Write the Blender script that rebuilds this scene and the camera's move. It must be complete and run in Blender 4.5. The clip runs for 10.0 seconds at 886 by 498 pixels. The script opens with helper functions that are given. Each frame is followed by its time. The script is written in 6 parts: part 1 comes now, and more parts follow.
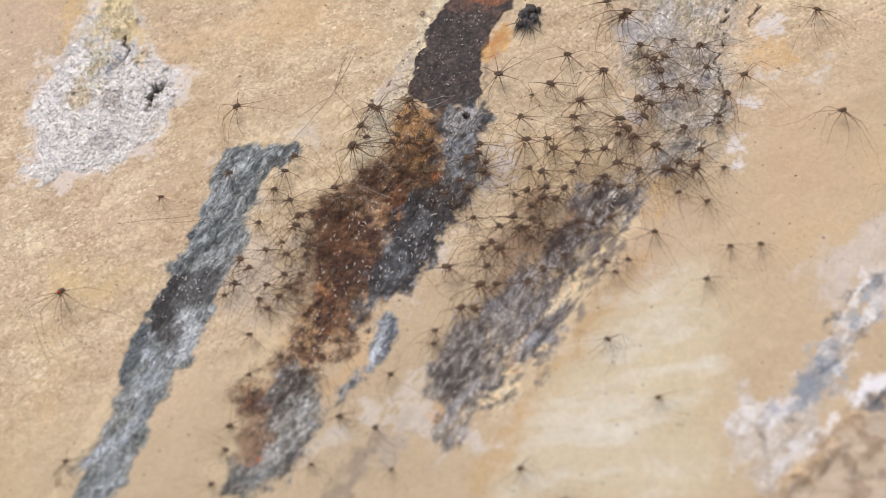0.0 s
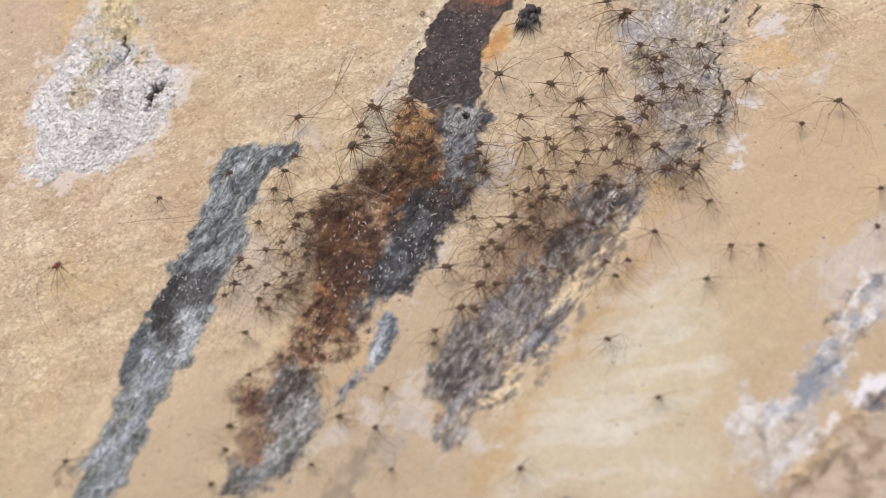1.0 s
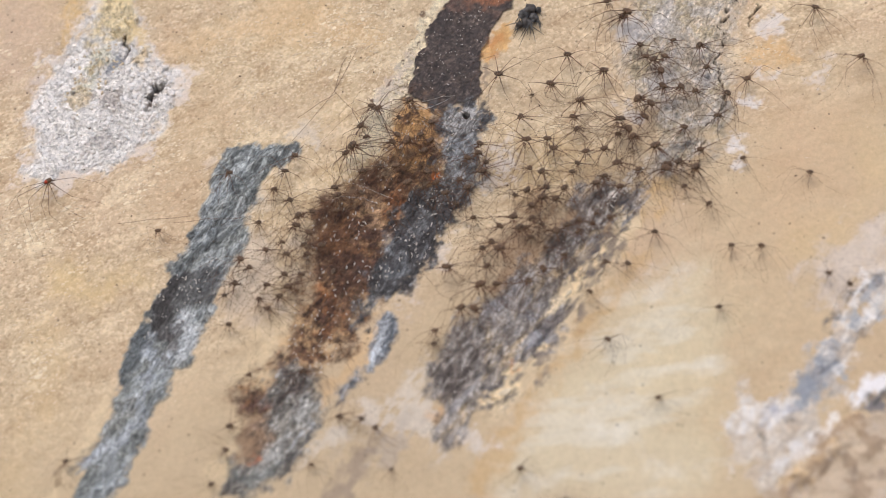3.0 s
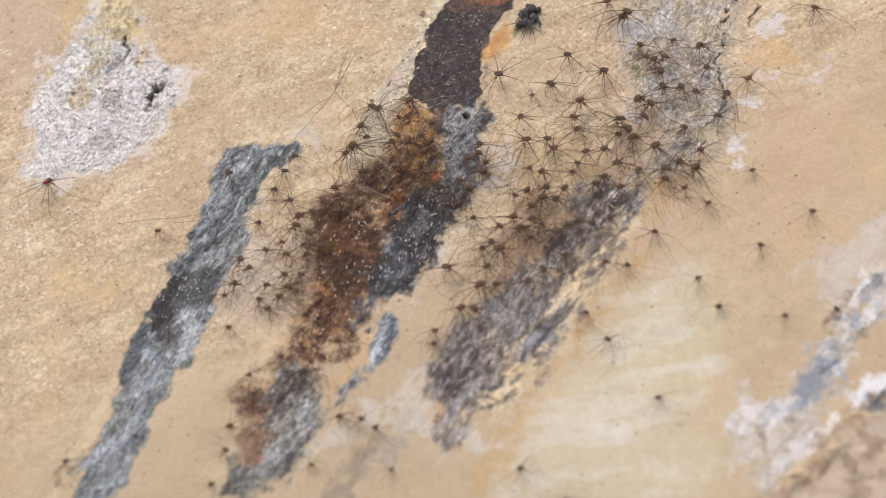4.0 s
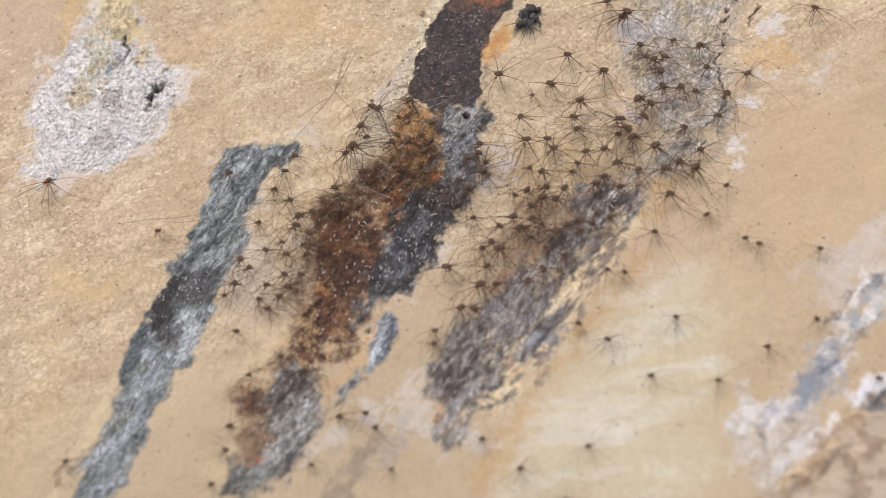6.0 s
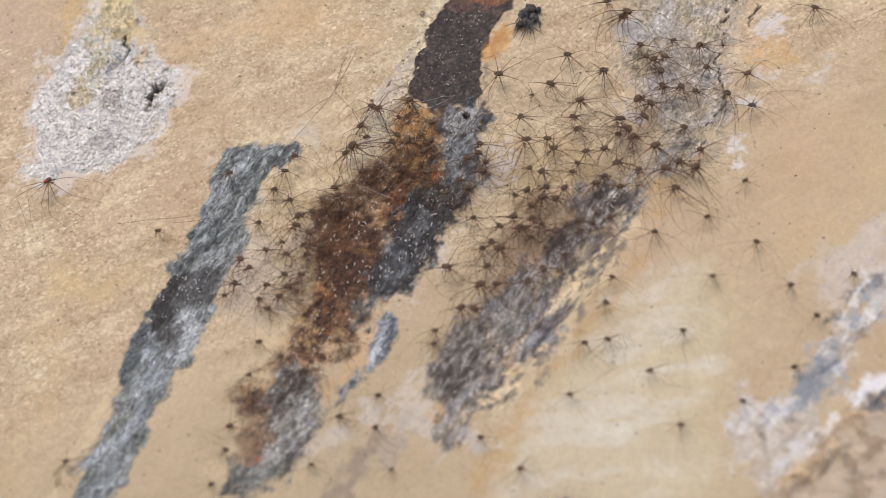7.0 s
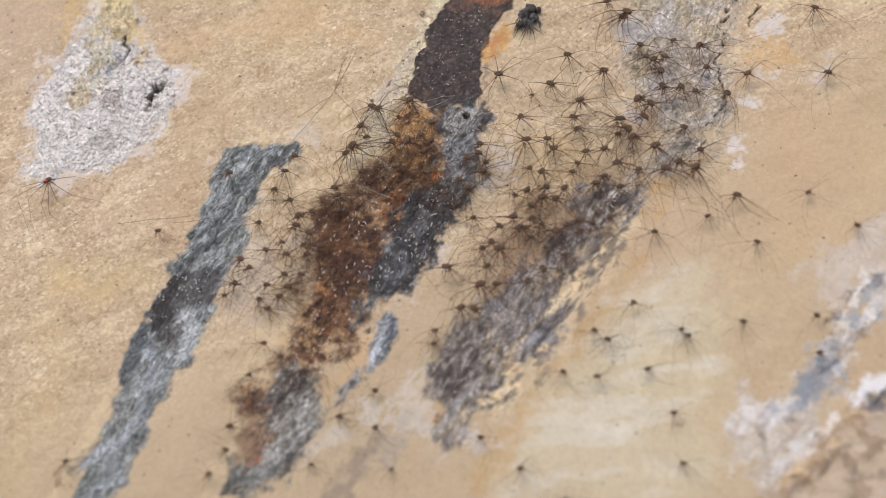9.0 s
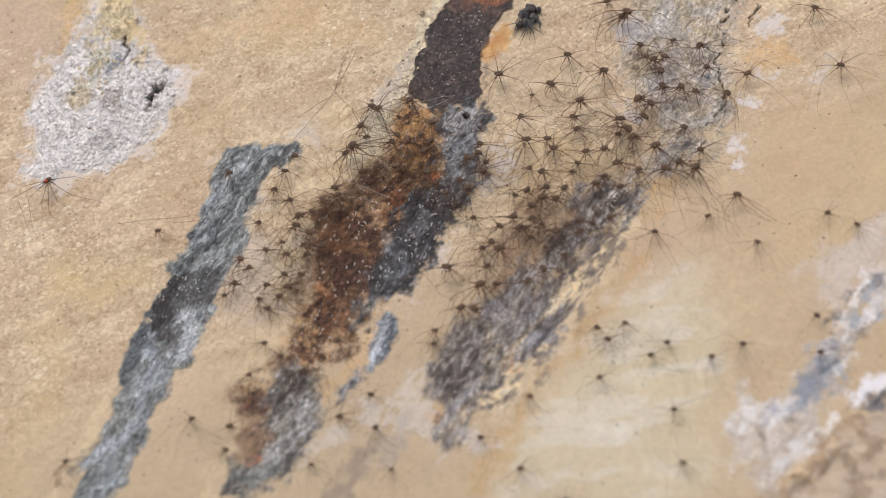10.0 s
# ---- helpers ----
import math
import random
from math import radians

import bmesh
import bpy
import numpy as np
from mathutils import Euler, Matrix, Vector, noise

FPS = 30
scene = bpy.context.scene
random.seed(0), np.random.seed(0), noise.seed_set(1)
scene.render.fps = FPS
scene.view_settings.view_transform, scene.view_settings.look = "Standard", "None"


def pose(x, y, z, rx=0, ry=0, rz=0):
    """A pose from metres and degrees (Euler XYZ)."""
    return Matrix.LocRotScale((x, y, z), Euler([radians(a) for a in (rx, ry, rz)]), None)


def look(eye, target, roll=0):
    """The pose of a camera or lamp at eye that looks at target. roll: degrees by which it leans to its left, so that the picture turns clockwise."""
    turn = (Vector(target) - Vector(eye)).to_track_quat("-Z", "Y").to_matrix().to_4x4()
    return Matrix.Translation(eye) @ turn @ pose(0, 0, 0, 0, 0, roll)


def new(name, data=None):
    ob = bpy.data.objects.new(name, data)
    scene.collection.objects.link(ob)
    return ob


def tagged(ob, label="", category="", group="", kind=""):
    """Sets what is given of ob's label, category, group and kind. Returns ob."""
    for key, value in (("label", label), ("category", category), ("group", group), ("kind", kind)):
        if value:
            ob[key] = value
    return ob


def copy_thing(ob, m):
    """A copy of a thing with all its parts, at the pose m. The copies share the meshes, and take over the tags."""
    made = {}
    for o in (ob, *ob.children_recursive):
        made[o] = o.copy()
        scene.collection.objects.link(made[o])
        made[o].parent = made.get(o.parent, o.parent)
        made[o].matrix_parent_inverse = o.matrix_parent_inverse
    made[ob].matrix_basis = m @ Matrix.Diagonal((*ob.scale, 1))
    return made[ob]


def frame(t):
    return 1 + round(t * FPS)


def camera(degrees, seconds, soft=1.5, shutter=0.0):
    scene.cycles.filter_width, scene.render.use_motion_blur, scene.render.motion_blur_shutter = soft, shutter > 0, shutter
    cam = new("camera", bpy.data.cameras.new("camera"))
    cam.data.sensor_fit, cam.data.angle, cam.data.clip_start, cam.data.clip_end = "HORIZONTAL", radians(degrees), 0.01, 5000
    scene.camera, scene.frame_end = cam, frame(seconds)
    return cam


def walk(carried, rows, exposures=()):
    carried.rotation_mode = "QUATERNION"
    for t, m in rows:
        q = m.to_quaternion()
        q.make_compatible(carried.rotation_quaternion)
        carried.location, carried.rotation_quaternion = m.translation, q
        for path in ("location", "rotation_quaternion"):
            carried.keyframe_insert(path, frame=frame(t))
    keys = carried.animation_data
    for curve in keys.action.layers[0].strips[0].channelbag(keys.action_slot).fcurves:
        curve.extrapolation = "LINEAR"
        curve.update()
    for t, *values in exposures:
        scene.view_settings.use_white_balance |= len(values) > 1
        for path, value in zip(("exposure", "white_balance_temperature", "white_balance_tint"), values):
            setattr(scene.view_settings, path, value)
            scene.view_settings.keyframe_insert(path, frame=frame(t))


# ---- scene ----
# ---------------------------------------------------------------- camera
cam = camera(25, 10.0, soft=1.0, shutter=0.4)
cam.data.dof.use_dof, cam.data.dof.focus_distance, cam.data.dof.aperture_fstop = True, 1.30, 3.6
EYE = (0.0, -1.24, 1.2)
STILL = look(EYE, (0.0, 0.0, 1.2))
walk(cam, [(0, STILL), (10, STILL)], exposures=[(0, 0.17, 6600, 10), (5.7, 0.17, 6600, 10), (6.8, 0.06, 6600, 10), (10, 0.06, 6600, 10)])

# ---------------------------------------------------------------- light: open shade under a bright, hazy sky
SUN_ELEVATION, SUN_AZIMUTH = 58.0, -150.0
world = bpy.data.worlds.new("sky")
scene.world = world
world.use_nodes = True
wn = world.node_tree.nodes
sky = wn.new("ShaderNodeTexSky")
sky.sky_type, sky.sun_disc = "NISHITA", False
sky.sun_elevation, sky.sun_rotation = radians(SUN_ELEVATION), radians(SUN_AZIMUTH)
sky.dust_density, sky.air_density = 3.0, 1.0
world.node_tree.links.new(sky.outputs["Color"], wn["Background"].inputs["Color"])
wn["Background"].inputs["Strength"].default_value = 0.15
sun = new("sun", bpy.data.lights.new("sun", "SUN"))
sun.data.energy, sun.data.angle, sun.data.color = 0.8, radians(50), (1.0, 0.96, 0.91)
az, el = radians(SUN_AZIMUTH), radians(SUN_ELEVATION)
sun.matrix_world = look((0, 0, 4), Vector((0, 0, 4)) - Vector((math.sin(az) * math.cos(el), math.cos(az) * math.cos(el), math.sin(el))))

# ---------------------------------------------------------------- the rock's own space: x along it, y up the slope, z out of it
NORMAL = Vector((-0.10, -0.80, 0.50)).normalized()
ALONG = Vector((0, 0, 1)).cross(NORMAL).normalized()
UPSLOPE = NORMAL.cross(ALONG)
ROCK = Matrix.Translation((0, 0, 1.2)) @ Matrix((ALONG, UPSLOPE, NORMAL)).transposed().to_4x4()


# ---------------------------------------------------------------- noise and strokes (millimetres in the rock's plane)
def lattice(ix, iy, seed):
    h = (ix.astype(np.int64) * 374761393 + iy.astype(np.int64) * 668265263 + seed * 974634777) & 0x7FFFFFFF
    h = ((h ^ (h >> 13)) * 1274126177) & 0x7FFFFFFF
    h = ((h ^ (h >> 16)) * 668265263) & 0x7FFFFFFF
    return ((h ^ (h >> 15)) & 0xFFFFFF) / float(0xFFFFFF)


def value_noise(x, y, seed):
    ix, iy = np.floor(x), np.floor(y)
    fx, fy = x - ix, y - iy
    fx, fy = fx * fx * fx * (fx * (fx * 6 - 15) + 10), fy * fy * fy * (fy * (fy * 6 - 15) + 10)
    a, b = lattice(ix, iy, seed), lattice(ix + 1, iy, seed)
    c, d = lattice(ix, iy + 1, seed), lattice(ix + 1, iy + 1, seed)
    return (a + (b - a) * fx) * (1 - fy) + (c + (d - c) * fx) * fy


def fbm(x, y, size, octaves=4, seed=1, gain=0.5):
    """Fractal noise about 0, roughly -1 to 1; size: the largest lumps, in millimetres."""
    total, amp, norm, k = 0.0, 1.0, 0.0, 1.0 / size
    for o in range(octaves):
        c, s = math.cos(0.6 + o), math.sin(0.6 + o)
        total = total + amp * (value_noise((x * c - y * s) * k + 17.3 * o, (x * s + y * c) * k - 9.1 * o, seed + 31 * o) * 2 - 1)
        norm, amp, k = norm + amp, amp * gain, k * 2.03
    return total / norm * 1.5


def step(a, b, v):
    t = np.clip((v - a) / (b - a), 0, 1)
    return t * t * (3 - 2 * t)


def grained(x, y, size, stretch=3.0, angle=58.0, octaves=4, seed=1):
    """Noise drawn out along the way the seeps run."""
    c, s = math.cos(radians(angle)), math.sin(radians(angle))
    return fbm((x * c + y * s) / stretch, -x * s + y * c, size, octaves, seed)


def reach(rows, x, y, margin=30.0):
    xs, ys, ws = zip(*rows)
    w = max(ws) + margin
    return (x > min(xs) - w) & (x < max(xs) + w) & (y > min(ys) - w) & (y < max(ys) + w)


def stroke(x, y, rows, soft=3.0, ragged=0.35, grain=14.0, seed=3):
    """A mask, 0 to 1, about a line of (x, y, half width), with an uneven edge."""
    near = reach(rows, x, y, soft + grain * 1.2 + 6)
    if not near.all():
        mask = np.zeros(x.shape)
        if near.any():
            mask[near] = stroke(x[near], y[near], rows, soft, ragged, grain, seed)
        return mask
    best = np.full(x.shape, 1e9)
    wx = x + fbm(x, y, grain, 4, seed) * grain * 0.30 * ragged * 2
    wy = y + fbm(x, y, grain, 4, seed + 7) * grain * 0.30 * ragged * 2
    if len(rows) == 1:
        rows = rows + rows
    for (ax, ay, aw), (bx, by, bw) in zip(rows, rows[1:]):
        dx, dy = bx - ax, by - ay
        t = np.clip(((wx - ax) * dx + (wy - ay) * dy) / (dx * dx + dy * dy + 1e-9), 0, 1)
        best = np.minimum(best, np.hypot(wx - ax - t * dx, wy - ay - t * dy) - (aw + (bw - aw) * t))
    best = best + grained(x, y, grain * 0.4, 2.5, seed=seed + 3) * grain * 0.22 * ragged + fbm(x, y, 4.0, 4, seed + 5, 0.75) * (1.0 + 0.18 * soft) * 1.3 * ragged
    return step(soft, -soft, best)


def patch(x, y, outline, soft=3.0, ragged=0.8, grain=12.0, seed=3):
    """A mask, 0 to 1, inside a closed outline of (x, y), with an uneven edge."""
    xs, ys = zip(*outline)
    w = soft + grain + 8
    near = (x > min(xs) - w) & (x < max(xs) + w) & (y > min(ys) - w) & (y < max(ys) + w)
    mask = np.zeros(x.shape)
    if not near.any():
        return mask
    px, py = x[near], y[near]
    wx = px + fbm(px, py, grain, 4, seed) * grain * 0.45 * ragged
    wy = py + fbm(px, py, grain, 4, seed + 7) * grain * 0.45 * ragged
    best, inside = np.full(px.shape, 1e9), np.zeros(px.shape, dtype=bool)
    for (ax, ay), (bx, by) in zip(outline, outline[1:] + outline[:1]):
        dx, dy = bx - ax, by - ay
        t = np.clip(((wx - ax) * dx + (wy - ay) * dy) / (dx * dx + dy * dy + 1e-9), 0, 1)
        best = np.minimum(best, np.hypot(wx - ax - t * dx, wy - ay - t * dy))
        if ay != by:
            inside ^= ((ay > wy) != (by > wy)) & (wx < ax + (wy - ay) * dx / dy)
    best = np.where(inside, -best, best)
    best = best + grained(px, py, grain * 0.4, 2.5, seed=seed + 3) * grain * 0.22 * ragged + fbm(px, py, 4.0, 4, seed + 5, 0.75) * (1.0 + 0.18 * soft) * 1.3 * ragged
    mask[near] = step(soft, -soft, best)
    return mask


def jagged(rows, rounds, seed):
    """A line broken into ever shorter, crooked pieces."""
    r = random.Random(seed)
    for _ in range(rounds):
        made = [rows[0]]
        for (ax, ay, aw), (bx, by, bw) in zip(rows, rows[1:]):
            k = r.gauss(0, 0.11)
            made += [((ax + bx) / 2 - (by - ay) * k, (ay + by) / 2 + (bx - ax) * k, (aw + bw) / 2 * r.uniform(0.6, 1.5)), (bx, by, bw)]
        rows = made
    return rows


def srgb(r, g, b):
    return np.array([((v / 255 + 0.055) / 1.055) ** 2.4 if v > 10 else v / 3294.6 for v in (r, g, b)])


# ---------------------------------------------------------------- the marks on the rock: lines of (x, y, half width), outlines of (x, y)
WHITE_CRUST = [(-253.8, 201.1), (-227.6, 201.1), (-219.9, 186.4), (-218.0, 167.4), (-209.6, 148.1), (-194.1, 142.4), (-185.2, 132.4), (-184.9, 115.7), (-193.1, 96.5), (-203.4, 78.4), (-210.9, 68.3), (-227.5, 59.1), (-249.2, 53.0), (-268.4, 47.3), (-277.4, 55.2), (-279.0, 79.2), (-282.6, 107.1), (-279.6, 130.2), (-281.1, 148.8), (-267.2, 155.6), (-260.6, 169.1), (-259.5, 186.6)]
LEFT_STREAK = [(-145.3, 76.0), (-151.0, 60.3), (-153.4, 45.8), (-155.2, 31.4), (-161.1, 13.0), (-167.3, -1.86), (-173.6, -11.7), (-172.8, -25.1), (-178.8, -38.5), (-182.5, -48.4), (-186.6, -64.5), (-190.0, -77.9), (-191.2, -92.2), (-191.5, -105.6), (-193.7, -119.7), (-199.1, -133.7), (-203.2, -145.3), (-206.2, -154.8), (-205.9, -168.7), (-204.7, -179.7), (-186.9, -179.6), (-179.4, -165.3), (-178.1, -155.8), (-176.7, -147.6), (-170.4, -138.7), (-167.1, -129.9), (-169.4, -122.2), (-164.4, -112.0), (-159.1, -100.9), (-160.2, -87.2), (-149.6, -82.5), (-146.3, -68.8), (-145.8, -54.5), (-140.8, -42.7), (-138.9, -28.9), (-131.3, -16.7), (-127.2, -3.38), (-125.2, 12.8), (-125.1, 24.0), (-120.3, 40.0), (-117.4, 52.5), (-114.1, 61.5), (-107.2, 66.0), (-99.5, 73.8), (-102.8, 80.1), (-115.6, 81.1), (-132.5, 78.5)]
TOP_SEEP = [(-6.25, 202.5), (-12.8, 185.5), (-21.1, 173.3), (-23.7, 166.7), (-22.0, 158.3), (-27.0, 148.8), (-28.3, 136.9), (-29.1, 126.0), (-33.0, 118.3), (-24.4, 112.5), (-19.1, 111.4), (-14.2, 104.9), (-9.48, 100.6), (-4.03, 107.3), (4.56, 111.1), (13.3, 113.3), (17.7, 119.7), (14.5, 130.8), (15.6, 142.9), (17.5, 156.3), (21.0, 168.4), (26.9, 179.3), (32.5, 187.6), (34.2, 202.0)]
BROWN = [(-32.7, 114.3), (-20.4, 109.6), (-9.48, 100.6), (-4.23, 81.3), (-3.48, 51.0), (-11.6, 41.6), (-21.2, 34.6), (-25.0, 17.7), (-28.6, 1.33), (-31.2, -19.4), (-39.6, -37.6), (-46.4, -47.6), (-52.8, -68.5), (-66.0, -85.7), (-76.6, -99.5), (-87.3, -111.3), (-98.3, -120.7), (-109.5, -123.8), (-113.2, -115.0), (-106.8, -99.6), (-92.4, -80.7), (-84.4, -53.1), (-90.5, -36.0), (-82.2, -27.7), (-88.8, -4.14), (-85.4, 18.0), (-78.6, 37.1), (-64.5, 51.1), (-52.0, 58.6), (-35.2, 70.0), (-31.6, 91.5)]
MID_STREAK = [(-6.71, 103.2), (4.22, 110.6), (18.0, 107.8), (22.8, 86.5), (20.2, 64.8), (11.8, 47.1), (5.04, 28.6), (1.82, 13.0), (-4.45, -3.29), (-13.4, -20.2), (-24.6, -29.9), (-35.2, -39.8), (-42.7, -50.0), (-48.5, -47.7), (-47.8, -25.2), (-38.0, -7.44), (-35.2, 11.9), (-28.0, 38.7), (-14.9, 48.0), (-6.96, 60.2), (-4.33, 77.1)]
FLANK = [(26.3, 174.8), (34.4, 178.6), (35.9, 162.9), (27.4, 152.7), (20.4, 143.8), (15.8, 145.8), (17.8, 156.3), (21.1, 166.6)]
LENS = [(-33.3, -44.8), (-26.7, -48.3), (-23.3, -54.9), (-24.2, -61.2), (-27.6, -70.5), (-31.7, -79.8), (-36.0, -86.7), (-41.2, -85.9), (-39.6, -72.6), (-36.5, -56.8)]
LENS_TAIL = [(-46.5, -84.3), (-44.2, -91.2), (-48.3, -99.5), (-53.2, -108.9), (-57.4, -107.5), (-55.8, -98.9), (-51.6, -89.6)]
FOOT_STREAK = [(-91.9, -84.6), (-76.6, -83.9), (-72.5, -99.5), (-67.9, -111.5), (-64.7, -125.8), (-70.2, -137.9), (-77.7, -150.4), (-90.4, -160.1), (-105.7, -167.5), (-115.5, -161.3), (-117.3, -153.7), (-106.0, -142.2), (-99.5, -122.6), (-97.1, -100.0)]
RIGHT_STREAK = [(120.7, 53.9), (127.2, 45.7), (114.3, 20.9), (97.2, 6.81), (83.8, -12.6), (73.4, -31.4), (77.4, -48.7), (72.5, -64.3), (60.3, -79.3), (46.0, -91.6), (39.2, -104.5), (29.8, -117.0), (19.7, -127.1), (10.3, -137.5), (3.52, -134.8), (0.701, -122.8), (3.8, -98.5), (13.1, -72.1), (20.2, -53.4), (36.1, -42.7), (42.1, -24.6), (51.9, -12.2), (62.3, 4.49), (79.0, 29.3), (92.0, 44.5), (106.0, 50.5)]
GREY_FIELD = [(109.5, 207.4), (185.0, 204.0), (179.5, 175.3), (180.7, 152.0), (176.9, 125.3), (178.8, 107.3), (168.7, 91.5), (160.9, 73.0), (143.2, 57.4), (130.6, 58.9), (126.8, 81.2), (133.0, 103.5), (115.4, 122.4), (106.8, 150.4)]
EDGE_VEIL = [(277.6, 19.7), (246.8, 8.14), (231.4, -1.62), (227.3, -25.0), (228.4, -43.4), (242.1, -48.8), (258.5, -32.8), (275.7, -17.7)]
WHITE_EDGE = [(279.7, -2.42), (258.8, -25.2), (246.8, -45.1), (227.7, -67.3), (214.8, -85.1), (209.8, -102.2), (187.7, -105.4), (171.9, -127.6), (177.5, -138.7), (190.1, -155.9), (201.5, -153.2), (215.9, -139.0), (229.9, -119.8), (241.2, -109.6), (234.6, -96.6), (243.5, -82.1), (248.0, -64.6), (263.5, -53.2), (277.9, -40.1)]
CORNER = [(281.2, -99.6), (261.7, -109.9), (242.3, -114.6), (232.2, -127.5), (215.7, -144.7), (201.4, -160.9), (192.9, -175.7), (277.2, -173.3)]
CLEFT = [(-195.9, 133.7, 0.644), (-199.3, 128.1, 1.04), (-203.0, 123.7, 1.49), (-205.4, 121.0, 0.848)]
PIT = [(-202.7, 119.1, 1.68), (-204.2, 112.8, 2.53), (-205.0, 107.4, 1.71)]
CRACK = [(182.0, 197.1, 0.338), (177.4, 188.6, 0.294), (171.8, 175.5, 0.372), (174.6, 161.5, 0.288), (172.0, 152.4, 0.443), (168.0, 143.6, 0.446), (170.4, 131.1, 0.519), (175.0, 123.2, 0.601), (173.5, 110.3, 0.48), (167.4, 100.8, 0.442), (162.3, 94.3, 0.238)]
CRACK_LOW = [(162.3, 81.8, 0.275), (158.0, 71.3, 0.354), (155.2, 62.6, 0.35), (152.4, 53.1, 0.237)]
CRACK_SHORT = [(194.8, 193.4, 0.467), (192.4, 180.8, 0.377), (190.1, 170.3, 0.209)]
HOLE = [(7.76, 101.4, 1.77), (8.55, 100.4, 1.75)]
CREVICE = [(-228.4, 169.8, 0.687), (-228.5, 163.0, 1.11), (-223.7, 156.6, 1.02), (-225.6, 150.9, 0.501)]
BROWN_LINE = [(-26.1, 96.5, 16.1), (-35.1, 68.4, 23.1), (-51.3, 41.4, 31.2), (-56.4, 17.7, 32.5), (-57.9, -6.74, 30.3), (-62.0, -39.5, 22.5), (-69.6, -67.8, 17.0), (-86.9, -99.6, 12.8)]
MID_LINE = [(7.28, 103.2, 13.8), (7.33, 77.0, 14.1), (0.69, 47.6, 15.6), (-10.2, 22.4, 18.8), (-20.1, 1.13, 18.8), (-31.6, -23.5, 15.6)]
SEEP_LINE = [(12.7, 191.2, 21.5), (-2.71, 168.1, 23.0), (-4.97, 144.6, 22.6), (-9.37, 121.3, 20.4)]
LEFT_LINE = [(-131.0, 67.1, 16.2), (-138.4, 37.9, 16.8), (-146.4, 12.9, 17.7), (-154.3, -11.7, 18.5), (-162.4, -32.3, 19.8), (-165.7, -60.5, 18.3), (-173.6, -96.7, 15.3), (-181.4, -128.3, 11.4), (-192.5, -157.7, 12.3)]
RIGHT_LINE = [(109.7, 39.7, 10.1), (92.6, 20.3, 11.3), (75.8, -0.093, 11.6), (59.5, -28.4, 15.5), (43.8, -60.0, 21.8), (28.4, -91.0, 21.5), (13.2, -118.8, 12.6)]

TAN, OCHRE, CREAM, PINKISH = srgb(199, 176, 144), srgb(209, 182, 137), srgb(233, 214, 180), srgb(206, 178, 149)
CHALK, GREY, SOOT = srgb(248, 244, 239), srgb(132, 135, 131), srgb(69, 58, 54)
RUST, UMBER, LILAC = srgb(124, 89, 66), srgb(88, 61, 48), srgb(205, 197, 188)


def relief(x, y):
    """Height of the rock over its plane, in millimetres."""
    far = step(420, 900, np.hypot(x, y))
    h = fbm(x, y, 170, 2, 41) * (3.5 + 30 * far) + fbm(x, y, 45, 3, 42) * 1.0 + grained(x, y, 12, 3, 60, 3, 43) * 0.28
    return h


def furrow(x, y, size, width, seed, octaves=4):
    """Narrow crooked furrows between lumps: 1 in the furrow, 0 on the lumps."""
    return step(width, 0.0, np.abs(fbm(x, y, size, octaves, seed, 0.6)))


def fine_relief(x, y, masks):
    """The small relief that crusts and cracks add."""
    h = fbm(x, y, 4.0, 3, 51) * 0.08
    white = np.maximum(masks["white"], masks["edge"] * 0.15)
    lumps = 0.5 + fbm(x, y, 7, 5, 52, 0.7) * 0.9 - furrow(x, y, 13, 0.10, 57) * 1.6 - furrow(x, y, 6, 0.09, 58) * 0.8
    h = h + white * lumps
    h = h + masks["grey"] * (fbm(x, y, 8, 5, 53, 0.7) * 0.8 + 0.3 - furrow(x, y, 16, 0.05, 59) * 0.8)
    dark = np.maximum.reduce([masks["left"], masks["mid"], masks["right"], masks["foot"], masks["lens"]])
    h = h + dark * (0.35 + grained(x, y, 6, 3.0, 62, 4, 54) * 0.55 + grained(x, y, 2.2, 2.5, 62, 3, 47) * 0.3 - step(0.07, 0.0, np.abs(grained(x, y, 8, 3.0, 60, 4, 60))) * 0.7)
    h = h + masks["seep"] * (0.5 + fbm(x, y, 3, 3, 55) * 0.16) + masks["brown"] * (0.3 + fbm(x, y, 7, 4, 56, 0.65) * 1.0 - furrow(x, y, 9, 0.10, 48) * 0.8)
    h = h + masks["corner"] * (4.0 + fbm(x, y, 16, 3, 49) * 3.0)
    h = h - masks["cleft"] * 7.0 - masks["crack"] * 2.4
    return h


